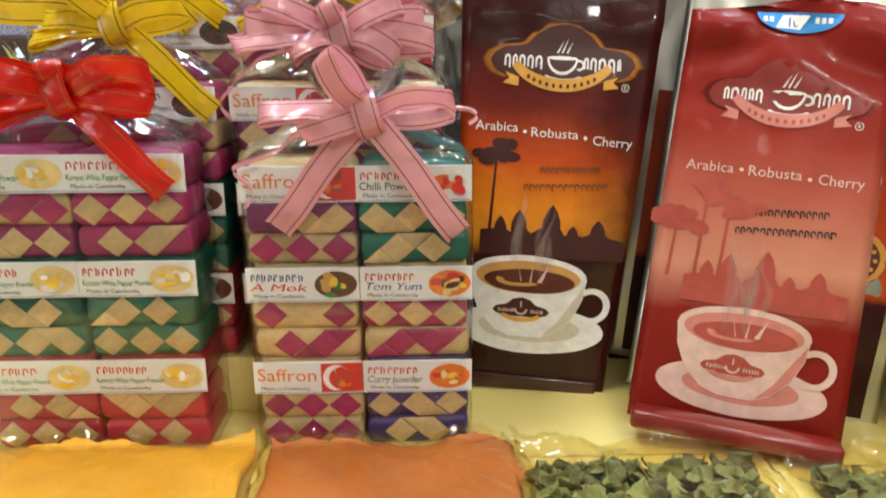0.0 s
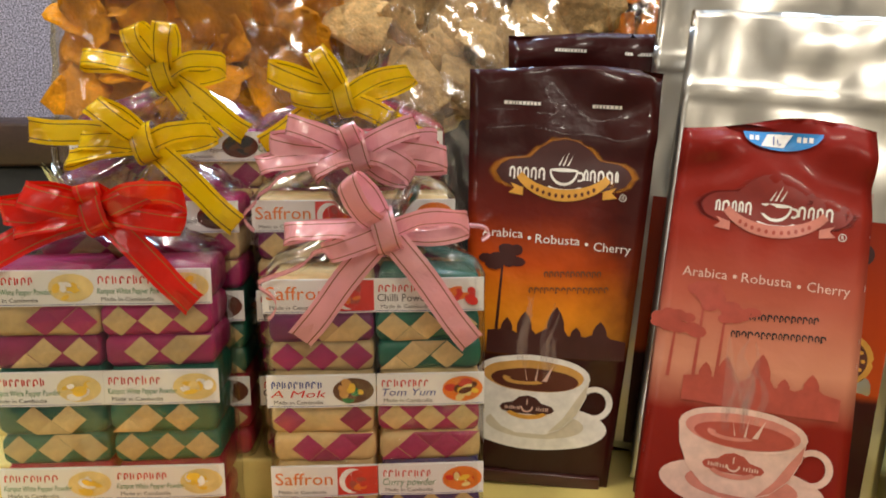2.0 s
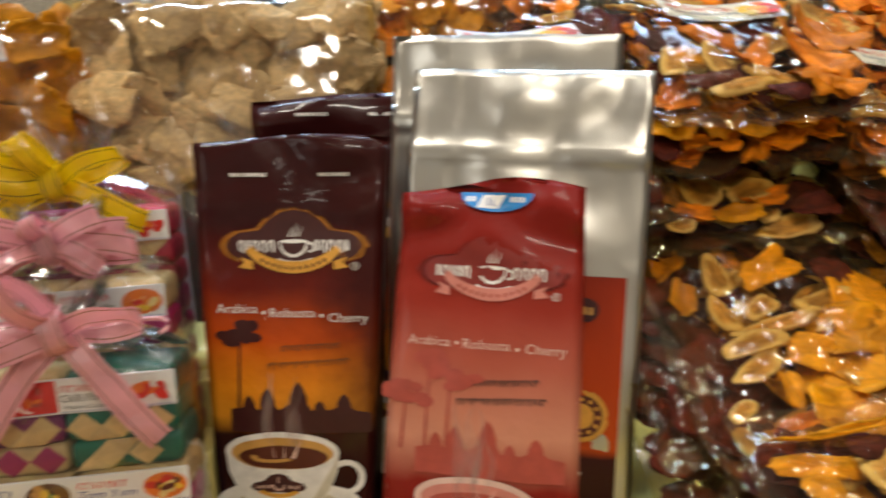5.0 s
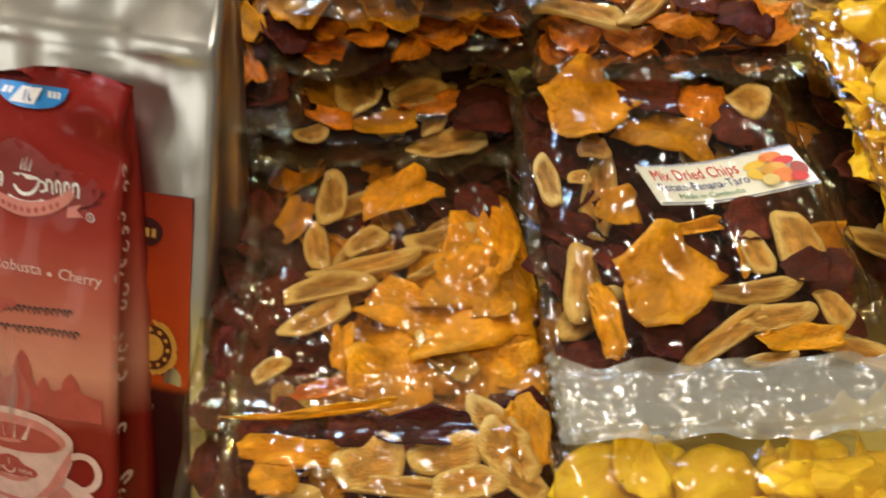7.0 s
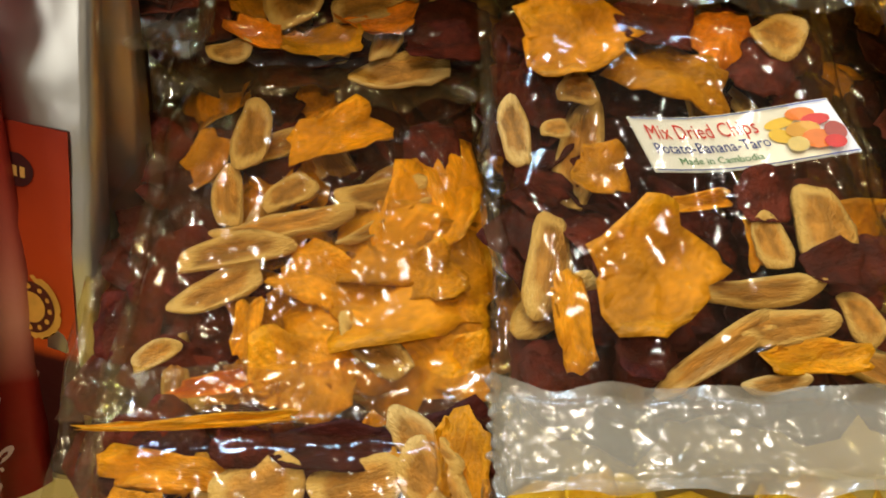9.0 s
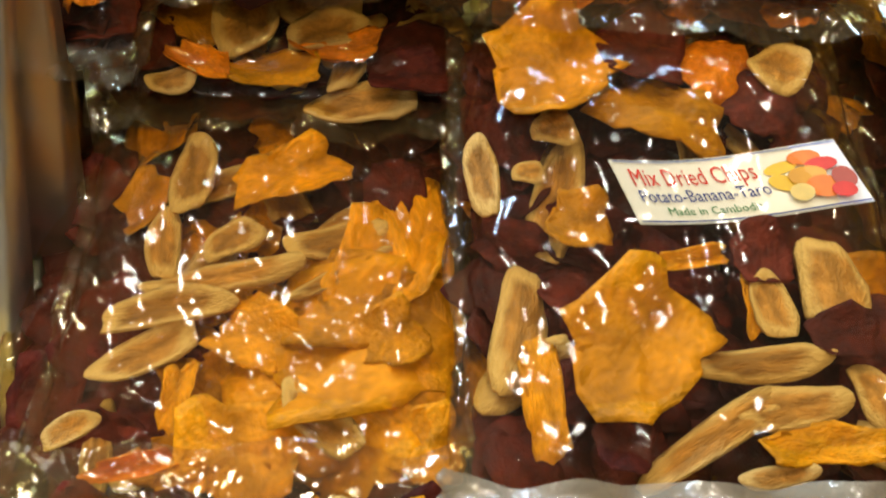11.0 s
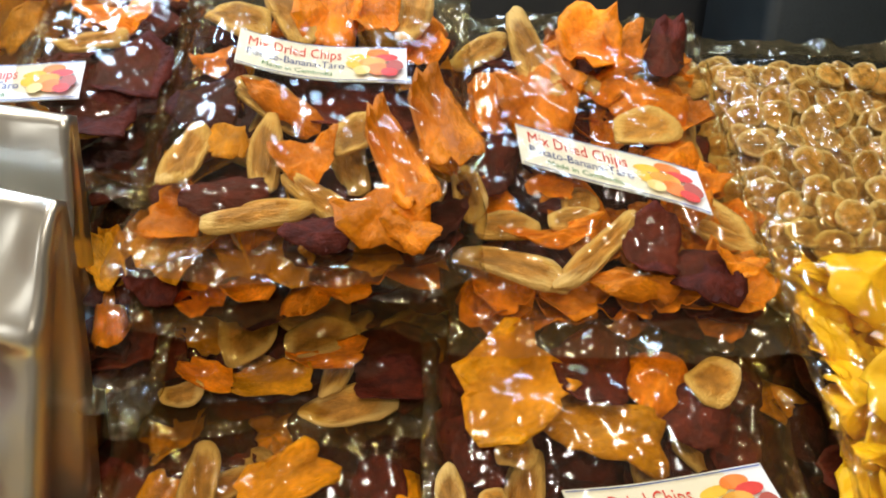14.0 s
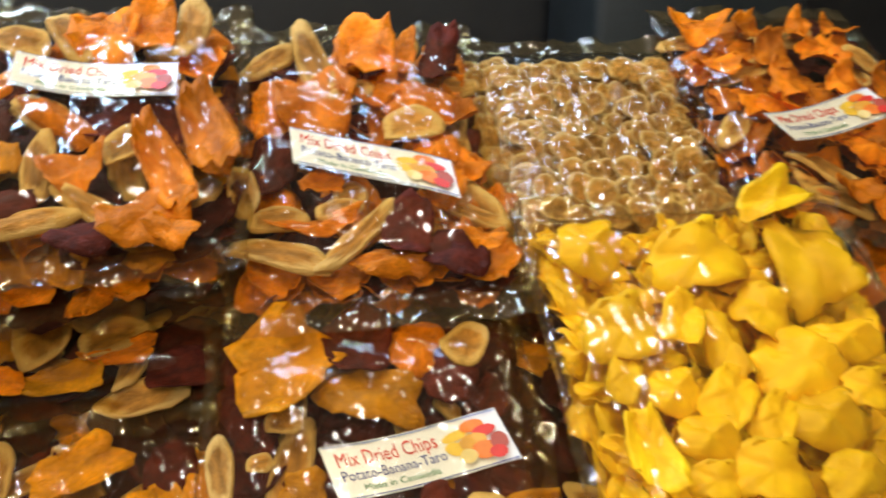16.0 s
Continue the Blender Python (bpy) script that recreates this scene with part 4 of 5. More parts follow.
    while at < 0.035:
        if abs(at - 0.001) > 0.012:
            decal("writing_bar", rect(bx + at * kk, bz - 0.003 * kk, bx + (at + 0.0018) * kk, bz + rng.uniform(0.001, 0.004) * kk), surf, 0.0016, INK["pale"], plaque)
        at += rng.uniform(0.0028, 0.0042)
    decal("cup_mark", band(bx, bz + 0.003 * kk, 0.0075 * kk, 0.0075 * kk, 0.0105 * kk, 0.0105 * kk, 180, 360), surf, 0.0016, INK["pale"], plaque)
    decal("cup_mark", rect(bx - 0.0005, bz + 0.005 * kk, bx + 0.0004, bz + 0.015 * kk, 0.0004), surf, 0.0016, INK["pale"], plaque)
    decal("scroll_print", band(x - 0.003 * k, z - 0.024 * k, 0.013 * k, 0.0055 * k, 0.016 * k, 0.0085 * k, 210, 330), surf, 0.0014, INK["gold" if tea == "tea" else "pink"], plaque)


def palm(bag, surf, x, z, tall, ink, rng, k=1.0):
    """Printed sugar palm: thin trunk and a crown of fan leaves."""
    tree = decal("palm_print", [(x - 0.0013, z - tall), (x + 0.0009, z - tall), (x + 0.0022, z), (x + 0.0008, z)], surf, 0.0005, INK[ink], bag, "printed palm tree")
    for _ in range(int(15 * k)):
        a, r = rng.uniform(0, 6.28), rng.uniform(0, 0.013)
        decal("palm_leaf_print", oval(x + 0.002 + r * math.cos(a) * 1.25, z + 0.004 + r * math.sin(a) * 0.62, rng.uniform(0.004, 0.007), rng.uniform(0.003, 0.0045), 9), surf, 0.0006, INK[ink], tree)


def coffee_bag(m, style, H, w0, w1, d0, seed, dh, k, label, crumple=1.0, plain=False):
    rng = random.Random(seed)
    bag = thing("coffee_bag", m, label, "coffee bag", "upright coffee bags")
    surf = coffee_surface(H, w0, w1, d0, seed, crumple)
    dark = style == "dark"
    part("bag_body", coffee_body(H, w0, w1, d0, surf, 0.003 if dark else 0.006), DARK_BAG if dark else RED_BAG, bag, "creased glossy printed foil")
    if dark:
        for x, w in ((-0.042, 0.024), (0.012, 0.03) if plain else (0.02, 0.02)):
            z = H - 0.014 if plain else H - 0.026
            at = x
            while at < x + w:
                s = rng.uniform(0.0012, 0.0026)
                decal("writing_bar", rect(at, z, at + s, z + 0.0024), surf, 0.0006, INK["white"], bag)
                at += s + 0.0006
    tones = ("maroon", "gold", "white", "gold") if dark else ("brick", "rose", "white", "pink")
    logo(bag, surf, 0.003, 0.236 + dh, k, tones, rng)
    words = INK["white" if dark else "pale"]
    z = 0.187 + dh
    drop = 1.0 if dark else 0.3
    letters("lettering", "Arabica", -0.050 * k, z + 0.003 * drop, 0.028 * k, 0.0062, surf, 0.0007, words, bag)
    letters("lettering", "Robusta", -0.014 * k, z + 0.0005, 0.031 * k, 0.0062, surf, 0.0007, words, bag)
    letters("lettering", "Cherry", 0.026 * k, z - 0.0025 * drop, 0.026 * k, 0.0062, surf, 0.0007, words, bag, tilt=-0.05 * drop)
    decal("dot_print", oval(-0.0175 * k, z + 0.0035, 0.0013, 0.0013, 10), surf, 0.0007, words, bag)
    decal("dot_print", oval(0.0215 * k, z + 0.0015, 0.0013, 0.0013, 10), surf, 0.0007, words, bag)
    ink = "brown" if dark else "black"
    for row in range(2):
        at = -0.006 - row * 0.010
        end = 0.034 + row * 0.006
        n = 0
        while at < end:
            w = rng.uniform(0.0030, 0.0042)
            zz = z - 0.021 - row * 0.0115 + at * 0.06
            decal("writing_bar", band(at + w * 0.4, zz, w * 0.22, 0.0013, w * 0.42, 0.0024, rng.choice((0, -40)), rng.choice((190, 250)), 8), surf, 0.0006, INK[ink], bag)
            if n % 2:
                decal("writing_bar", rect(at, zz - 0.0024, at + 0.0007, zz + 0.0022), surf, 0.0006, INK[ink], bag)
            at += w
            n += 1
    scene_ink = "maroon" if dark else "rose"
    horizon = 0.114 + dh
    decal("temple_print", temple(0.006, horizon + 0.004, k * 1.02), surf, 0.0006, INK[scene_ink], bag, "printed temple skyline")
    palm(bag, surf, -0.036 * k, 0.171 + dh, 0.05, scene_ink, rng, 1.0)
    if not dark:
        palm(bag, surf, -0.022 * k, 0.166 + dh, 0.045, scene_ink, rng, 1.0)
        palm(bag, surf, -0.052, 0.150 + dh, 0.030, scene_ink, rng, 1.2)
    for n in range(9):
        x, sway, r = rng.uniform(-0.018, 0.006), rng.uniform(0.002, 0.006), rng.uniform(0.0012, 0.0032)
        tall, ph = rng.uniform(0.030, 0.062), rng.uniform(0, 6)
        line = [(x + sway * math.sin(ph + q * 0.55) * q / 10, horizon - 0.024 + tall * q / 10, r * math.sin(math.pi * (q + 0.4) / 10.8) + 0.0003) for q in range(11)]
        decal("vapour_print", [(a - w, b) for a, b, w in line] + [(a + w, b) for a, b, w in reversed(line)], surf, 0.0009 + 0.0001 * n, VEIL["vapour"], bag)
    coffee_cup(bag, surf, -0.008 if dark else -0.002, 0.092 + dh, 1.02 * k, ("white", "ivory", "tea", "crema") if dark else ("pale", "pink", "rose", "pink"), rng)
    for sg in (-1, 1) if not dark else ():
        for j in range(26):
            zz = 0.02 + j * 0.0082
            w, d = bag_section(zz, H, w0, w1, d0, 0)
            x = sg * (w / 2 - min(0.016, d * 0.34) * 0.18)
            if rng.random() < 0.22:
                continue
            y = -d * 0.34 + rng.uniform(-0.004, 0.005) * min(1, d * 25)
            bm = bmesh.new()
            r0, ry, rz = rng.uniform(0.35, 0.6), rng.uniform(0.004, 0.007) * min(1, d * 25), rng.uniform(0.0028, 0.0042)
            a0, sweep = rng.uniform(0, 6.28), rng.uniform(3.4, 5.2)
            rows = [[bm.verts.new((x + sg * 0.0006, y + ry * r * math.cos(a0 + sweep * q / 10), zz + rz * r * math.sin(a0 + sweep * q / 10))) for q in range(11)] for r in (1.0, r0)]
            grid_faces(bm, rows)
            part("writing_bar", bm, INK["pale"], bag, smooth=False)
    return bag, surf


def stand(x, y, z, lean=0.0, roll=0.0, turn=0.0):
    return pose(x, y, z) @ Matrix.Rotation(radians(turn), 4, "Z") @ Matrix.Rotation(radians(roll), 4, "Y") @ Matrix.Rotation(radians(-lean), 4, "X")


dark_bag, surf = coffee_bag(stand(0.113, 0.529, TABLE, 1.0, 3.0, -8), "dark", 0.303, 0.104, 0.136, 0.052, 2, -0.006, 1.03,
                            "dark maroon coffee bag with a printed sunset, temple and white cup")
part("bottom_seal", block((-0.05, -0.031, 0.0005), (0.046, -0.027, 0.010), 0.001), MAROON_FOIL, dark_bag)
back_bag, surf = coffee_bag(stand(0.156, 0.580, TABLE, 1.0, 3.0, -6), "dark", 0.330, 0.114, 0.156, 0.045, 9, 0.0, 1.0,
                            "dark maroon coffee bag with an open crumpled top, behind another", 1.3, True)
red_bag, surf = coffee_bag(stand(0.233, 0.449, TABLE, 9.0, 3.6, -18), "red", 0.268, 0.128, 0.119, 0.036, 4, -0.024, 1.0,
                           "red coffee bag with pale printed temple and cup", 1.4)
part("bottom_seal", block((-0.062, -0.048, 0.001), (0.060, -0.028, 0.013), 0.003), RED_FOIL, red_bag, "folded red foot of the bag")
decal("round_sticker", oval(0.003, 0.2635, 0.024, 0.0125, 30, 180, 360), surf, 0.0040, INK["cyan"], red_bag, "blue and white round sticker")
decal("sticker_strip", [(-0.006, 0.262), (-0.010, 0.2535), (0.004, 0.2530), (0.009, 0.262)], surf, 0.0044, INK["white"], red_bag)
letters("lettering", "10", -0.004, 0.2545, 0.007, 0.0062, surf, 0.0048, INK["blue"], red_bag)
for at in (-0.017, -0.0135, 0.012, 0.0155, 0.019):
    decal("writing_bar", rect(at, 0.2575, at + 0.0024, 0.261), surf, 0.0044, INK["white"], red_bag)


def silver_bag(m, H, w, seed, deep, label, panel=True):
    """Flat foil pouch with a creased top; the lower front carries a printed panel."""
    bag = thing("foil_bag", m, label, "foil bag", "silver foil bags")

    def surf(x, z, lift):
        q = z / H
        s = 2 * x / w
        d = deep * (1 - q ** 3) + 0.003
        y = -d / 2 - 0.004 * (1 - s * s)
        fold = max(0.0, (q - 0.62) / 0.38)
        y += fold * (0.008 * noise.noise((s * 1.6 + seed, q * 9, 1)) + 0.004 * abs(noise.noise((s * 3 + seed, q * 5, 5)))) + 0.0028 * noise.noise((s * 2.5, q * 8, seed)) + 0.0012 * abs(noise.noise((s * 5 + q * 6, q * 14, seed + 2)))
        y -= 0.0035 * math.exp(-((q - 0.835) / 0.012) ** 2)
        return Vector((x, y - lift, z))

    bm = bmesh.new()
    rows = []
    for i in range(61):
        z = H * i / 60
        d = deep * (1 - (z / H) ** 3) + 0.003
        ring = [surf(w / 2 * (-1 + 2 * j / 30), z, 0) for j in range(31)]
        ring += [Vector((w / 2 - 0.002, -d * 0.2, z)), Vector((w / 2 - min(0.012, d * 0.25), 0, z)), Vector((w / 2 - 0.002, d * 0.25, z))] + [Vector((w / 2 * (1 - 2 * j / 8), d / 2, z)) for j in range(9)] + [Vector((-w / 2 + 0.002, d * 0.25, z)), Vector((-w / 2 + min(0.012, d * 0.25), 0, z)), Vector((-w / 2 + 0.002, -d * 0.2, z))]
        rows.append([bm.verts.new(p) for p in ring])
    grid_faces(bm, rows, True)
    bm.faces.new(rows[0][::-1])
    bm.faces.new(rows[-1])
    bmesh.ops.recalc_face_normals(bm, faces=bm.faces[:])
    part("pouch", bm, SILVER, bag, "wrinkled shiny silver foil")
    if panel:
        decal("printed_panel", rect(-w / 2 + 0.011, 0.006, w / 2 - 0.0105, 0.205), surf, 0.0008, PANEL, bag, "red and orange printed panel")
        x, z = w / 2 - 0.035, 0.112
        star = [(x + (0.0165 + 0.0013 * (j % 2)) * math.cos(j * math.pi / 24), z + (0.0165 + 0.0013 * (j % 2)) * math.sin(j * math.pi / 24)) for j in range(48)]
        seal = decal("round_seal", star, surf, 0.0016, INK["gold"], bag, "gold toothed round seal")
        decal("seal_ring", oval(x, z, 0.0140, 0.0140, 30), surf, 0.0020, INK["tea"], seal)
        decal("seal_centre", oval(x, z, 0.0085, 0.0085, 24), surf, 0.0024, INK["gold"], seal)
        for j in range(12):
            a = j * math.pi / 6
            decal("writing_bar", oval(x + 0.0113 * math.cos(a), z + 0.0113 * math.sin(a), 0.0014, 0.0014, 8), surf, 0.0024, INK["gold"], seal)
        decal("round_mark", oval(w / 2 - 0.036, 0.183, 0.009, 0.008, 22), surf, 0.0016, INK["maroon"], bag)
        for dx in (-0.004, 0, 0.004):
            decal("writing_bar", rect(w / 2 - 0.0375 + dx, 0.180, w / 2 - 0.035 + dx, 0.185), surf, 0.0020, INK["crema"], bag)
    return bag


silver_bag(stand(0.262, 0.494, TABLE, 5.0, 4.6, -18), 0.340, 0.162, 3, 0.050, "silver foil bag with a red printed panel and folded top")
silver_bag(stand(0.259, 0.543, TABLE, 1.8, 4.0, -14), 0.366, 0.164, 7, 0.026, "taller silver foil bag standing behind another")


# ---- snack bags ----
def chip_mesh(name, material, seed, square, curl, thick, rag, seg=26, bow_=0.0):
    """One unit-sized slice: an uneven disc, curled and slightly thick; the UV map keeps the radius."""
    rng = random.Random(seed)
    ph = [rng.uniform(0, 6.28) for _ in range(6)]
    bm = bmesh.new()
    uv = bm.loops.layers.uv.new("UVMap")

    def ring(r, side):
        out = []
        for j in range(seg):
            a = 2 * math.pi * j / seg
            c, s = math.cos(a), math.sin(a)
            e = 1 - 0.55 * square
            rr = 1 + rag * (0.5 * math.sin(2 * a + ph[0]) + 0.5 * math.sin(3 * a + ph[1]) + 0.4 * math.sin(5 * a + ph[2]) + 0.35 * math.sin(9 * a + ph[3]) * (1 if rag > 0.1 else 0.3))
            x, y = 0.5 * r * rr * math.copysign(abs(c) ** e, c), 0.5 * r * rr * math.copysign(abs(s) ** e, s)
            z = curl * (1.3 * x * x * math.cos(ph[4]) + 1.6 * y * y * math.sin(ph[4]) + 0.8 * x * y) + 0.10 * curl * math.sin(9 * x + ph[5]) * math.cos(8 * y + ph[0])
            z += 0.05 * curl * math.sin(19 * x + ph[2]) * math.sin(17 * y + ph[1])
            z += 0.22 * curl * (abs(noise.noise((x * 3.1 + seed, y * 3.1, 1.0))) + 0.5 * abs(noise.noise((x * 6.5, y * 6.5 + seed, 2.0))))
            y += bow_ * (x * x - 0.1)
            lip = thick * (1 - 0.5 * r ** 4)
            out.append(bm.verts.new((x, y, z + side * lip)))
        return out

    made = []
    for side in (1, -1):
        rs = [1.0, 0.82, 0.55, 0.25] if side == 1 else [1.0, 0.6]
        loops = [ring(r, side) for r in rs]
        centre = bm.verts.new(sum((v.co for v in loops[-1]), Vector()) / seg)
        for (r0, l0), (r1, l1) in zip(zip(rs, loops), zip(rs[1:], loops[1:])):
            for j in range(seg):
                q = (l0[j], l0[(j + 1) % seg], l1[(j + 1) % seg], l1[j])
                f = bm.faces.new(q if side == 1 else q[::-1])
                for loop, u in zip(f.loops, (r0, r0, r1, r1) if side == 1 else (r1, r1, r0, r0)):
                    loop[uv].uv = (u, 0)
        for j in range(seg):
            q = (loops[-1][j], loops[-1][(j + 1) % seg], centre)
            f = bm.faces.new(q if side == 1 else q[::-1])
            for loop in f.loops:
                loop[uv].uv = (0.1, 0)
        made.append(loops[0])
    for j in range(seg):
        f = bm.faces.new((made[0][(j + 1) % seg], made[0][j], made[1][j], made[1][(j + 1) % seg]))
        for loop in f.loops:
            loop[uv].uv = (1, 0)
    return link_mesh(name, bm, material)


KINDS = {
    "o": ("potato_chip", POTATO, 0.68, 0.42, 0.014, 0.19, 0.0), "r": ("sweet_potato_chip", ORANGE, 0.35, 0.70, 0.013, 0.15, 0.2), "p": ("taro_chip", PURPLE, 0.4, 0.4, 0.018, 0.12, 0.0),
    "b": ("banana_chip", BANANA, 0.25, 0.30, 0.055, 0.09, 0.42), "s": ("banana_coin", COIN, 0.05, 0.25, 0.06, 0.05, 0.0), "m": ("mango_slice", MANGO, 0.5, 0.62, 0.026, 0.14, 0.15),
    "t": ("tan_crisp", TAN, 0.8, 0.5, 0.010, 0.14, 0.0), "l": ("dried_leaf", LEAF, 0.3, 0.7, 0.02, 0.15, 0.0)}
CHIPS = {k: [chip_mesh(v[0], v[1], 31 * n + ord(k), v[2], v[3], v[4], v[5], bow_=v[6] * (1 if n % 2 else -1)) for n in range(6)] for k, v in KINDS.items()}


def put_chip(bag, kind, x, y, z, length, width, angle, rng, tip=10.0, face=0.0):
    ob = part(KINDS[kind][0], rng.choice(CHIPS[kind]), None, bag)
    m = Matrix.Translation((x, y, z)) @ Matrix.Rotation(radians(face), 4, "X") @ Matrix.Rotation(radians(angle), 4, "Z") @ Matrix.Rotation(radians(rng.uniform(-tip, tip)), 4, "X") @ Matrix.Rotation(radians(rng.uniform(-tip, tip)), 4, "Y")
    ob.matrix_local = m @ Matrix.Diagonal((length, width, (length + width) / 2, 1))
    return ob


def pouch_film(w, h, thick, seed, ridge=0.0026, flange=0.012):
    """A pillow pouch: puffed front and back sheets, flat sealed rims top and bottom."""
    bm = bmesh.new()
    nx, ny = 46, 60

    def sheet(side):
        rows = []
        for i in range(ny + 1):
            v = -1 + 2 * i / ny
            row = []
            for j in range(nx + 1):
                u = -1 + 2 * j / nx
                side_seal = min(0.007, flange * 0.4)
                x, y = u * (w / 2 + side_seal), v * (h / 2 + flange)
                puff = max(0.0, 1 - abs(y / (h / 2)) ** 5) * max(0.0, 1 - abs(x / (w / 2)) ** 6)
                wr = noise.noise((x * 70 + y * 45 + seed, y * 16 - x * 10, seed)) * 0.7 + abs(noise.noise((x * 30 - y * 12, y * 110 + x * 60 + seed, 3))) * 0.5
                rim = max(0.0, abs(y) - h / 2) / flange + 0.6 * max(0.0, abs(x) - w / 2) / side_seal
                z = side * (thick / 2 * puff ** 0.55 + ridge * wr * (0.4 + puff)) + rim * (0.011 * noise.noise((x * 45 + seed, y * 45, 9)) + 0.004 * abs(noise.noise((x * 140, y * 60 + seed, 7))))
                pull = 0.004 * noise.noise((v * 4 + seed, side, 2)) * abs(u)
                row.append(bm.verts.new((x + pull, y + (0.003 * noise.noise((u * 4, seed, v)) + 0.007 * noise.noise((u * 2.2 + seed, v, 6)) * max(0.0, abs(v) - 0.7) / 0.3) * abs(v), z + (0.0003 * side))))
            rows.append(row)
        return rows

    top, low = sheet(1), sheet(-1)
    grid_faces(bm, top)
    grid_faces(bm, [r[::-1] for r in low])
    for i in range(ny):
        bm.faces.new((top[i][0], top[i + 1][0], low[i + 1][0], low[i][0]))
        bm.faces.new((top[i + 1][-1], top[i][-1], low[i][-1], low[i + 1][-1]))
    return bm


def snack_label(bag, x, y, z, length, angle, bend, rng):
    """White printed card inside the film."""
    h = length * 0.31
    ca, sa = math.cos(radians(angle)), math.sin(radians(angle))

    def surf(a, b, lift):
        q = a / length
        droop = bend * q * q * length
        return Vector((x + a * ca - (b - droop) * sa - 0.20 * b, y + a * sa + (b - droop) * ca, z + lift - 0.004 * math.sin(math.pi * q * 1.3)))

    card = decal("label_card", rect(0, -h, length, 0), surf, 0.0, CARD, bag, "white printed card inside the film", most=0.008)
    decal("card_back", rect(0, -h, length, 0), surf, -0.0006, CARD, card, most=0.008)
    letters("lettering", "Mix Dried Chips", length * 0.055, -h * 0.42, length * 0.56, h * 0.27, surf, 0.0006, INK["red"], card)
    letters("lettering", "Potato-Banana-Taro", length * 0.055, -h * 0.68, length * 0.58, h * 0.19, surf, 0.0006, INK["blue"], card)
    letters("lettering", "Made in Cambodia", length * 0.15, -h * 0.88, length * 0.42, h * 0.12, surf, 0.0006, INK["green"], card)
    for b in (-0.045, -0.985):
        decal("border_line", rect(0.01 * length, b * h, 0.99 * length, (b + 0.02) * h), surf, 0.0006, INK["blue"], card, most=0.02)
    fruit = [(0.72, -0.32, 0.075, 0.07, "yellow", 0.5), (0.70, -0.55, 0.06, 0.10, "yellow", -0.6), (0.83, -0.22, 0.07, 0.09, "orange", 0.1), (0.88, -0.36, 0.07, 0.08, "red", 0.2), (0.80, -0.50, 0.08, 0.11, "gold", 0.1),
             (0.84, -0.70, 0.075, 0.13, "orange", 0), (0.74, -0.74, 0.05, 0.10, "cream", 0.3), (0.93, -0.62, 0.05, 0.13, "rose", 0.3), (0.90, -0.80, 0.05, 0.09, "red", 0)]
    for n, (a, b, ra, rb, ink, tilt) in enumerate(fruit):
        decal("fruit_print", oval(a * length, b * h, ra * length, rb * h * 1.3, 14, tilt=tilt * 0.3), surf, 0.0005 + 0.0002 * n, INK[ink], card)
    return card


def covered(x, y, clear):
    """Whether a place lies under or close to a label that starts at clear[:2], clear[2] long, at an angle."""
    a = radians(clear[3])
    dx, dy = x - clear[0], y - clear[1]
    u, v = dx * math.cos(a) + dy * math.sin(a), dy * math.cos(a) - dx * math.sin(a)
    return -0.012 < u < clear[2] + 0.012 and -clear[2] * 0.31 - 0.012 < v < 0.010


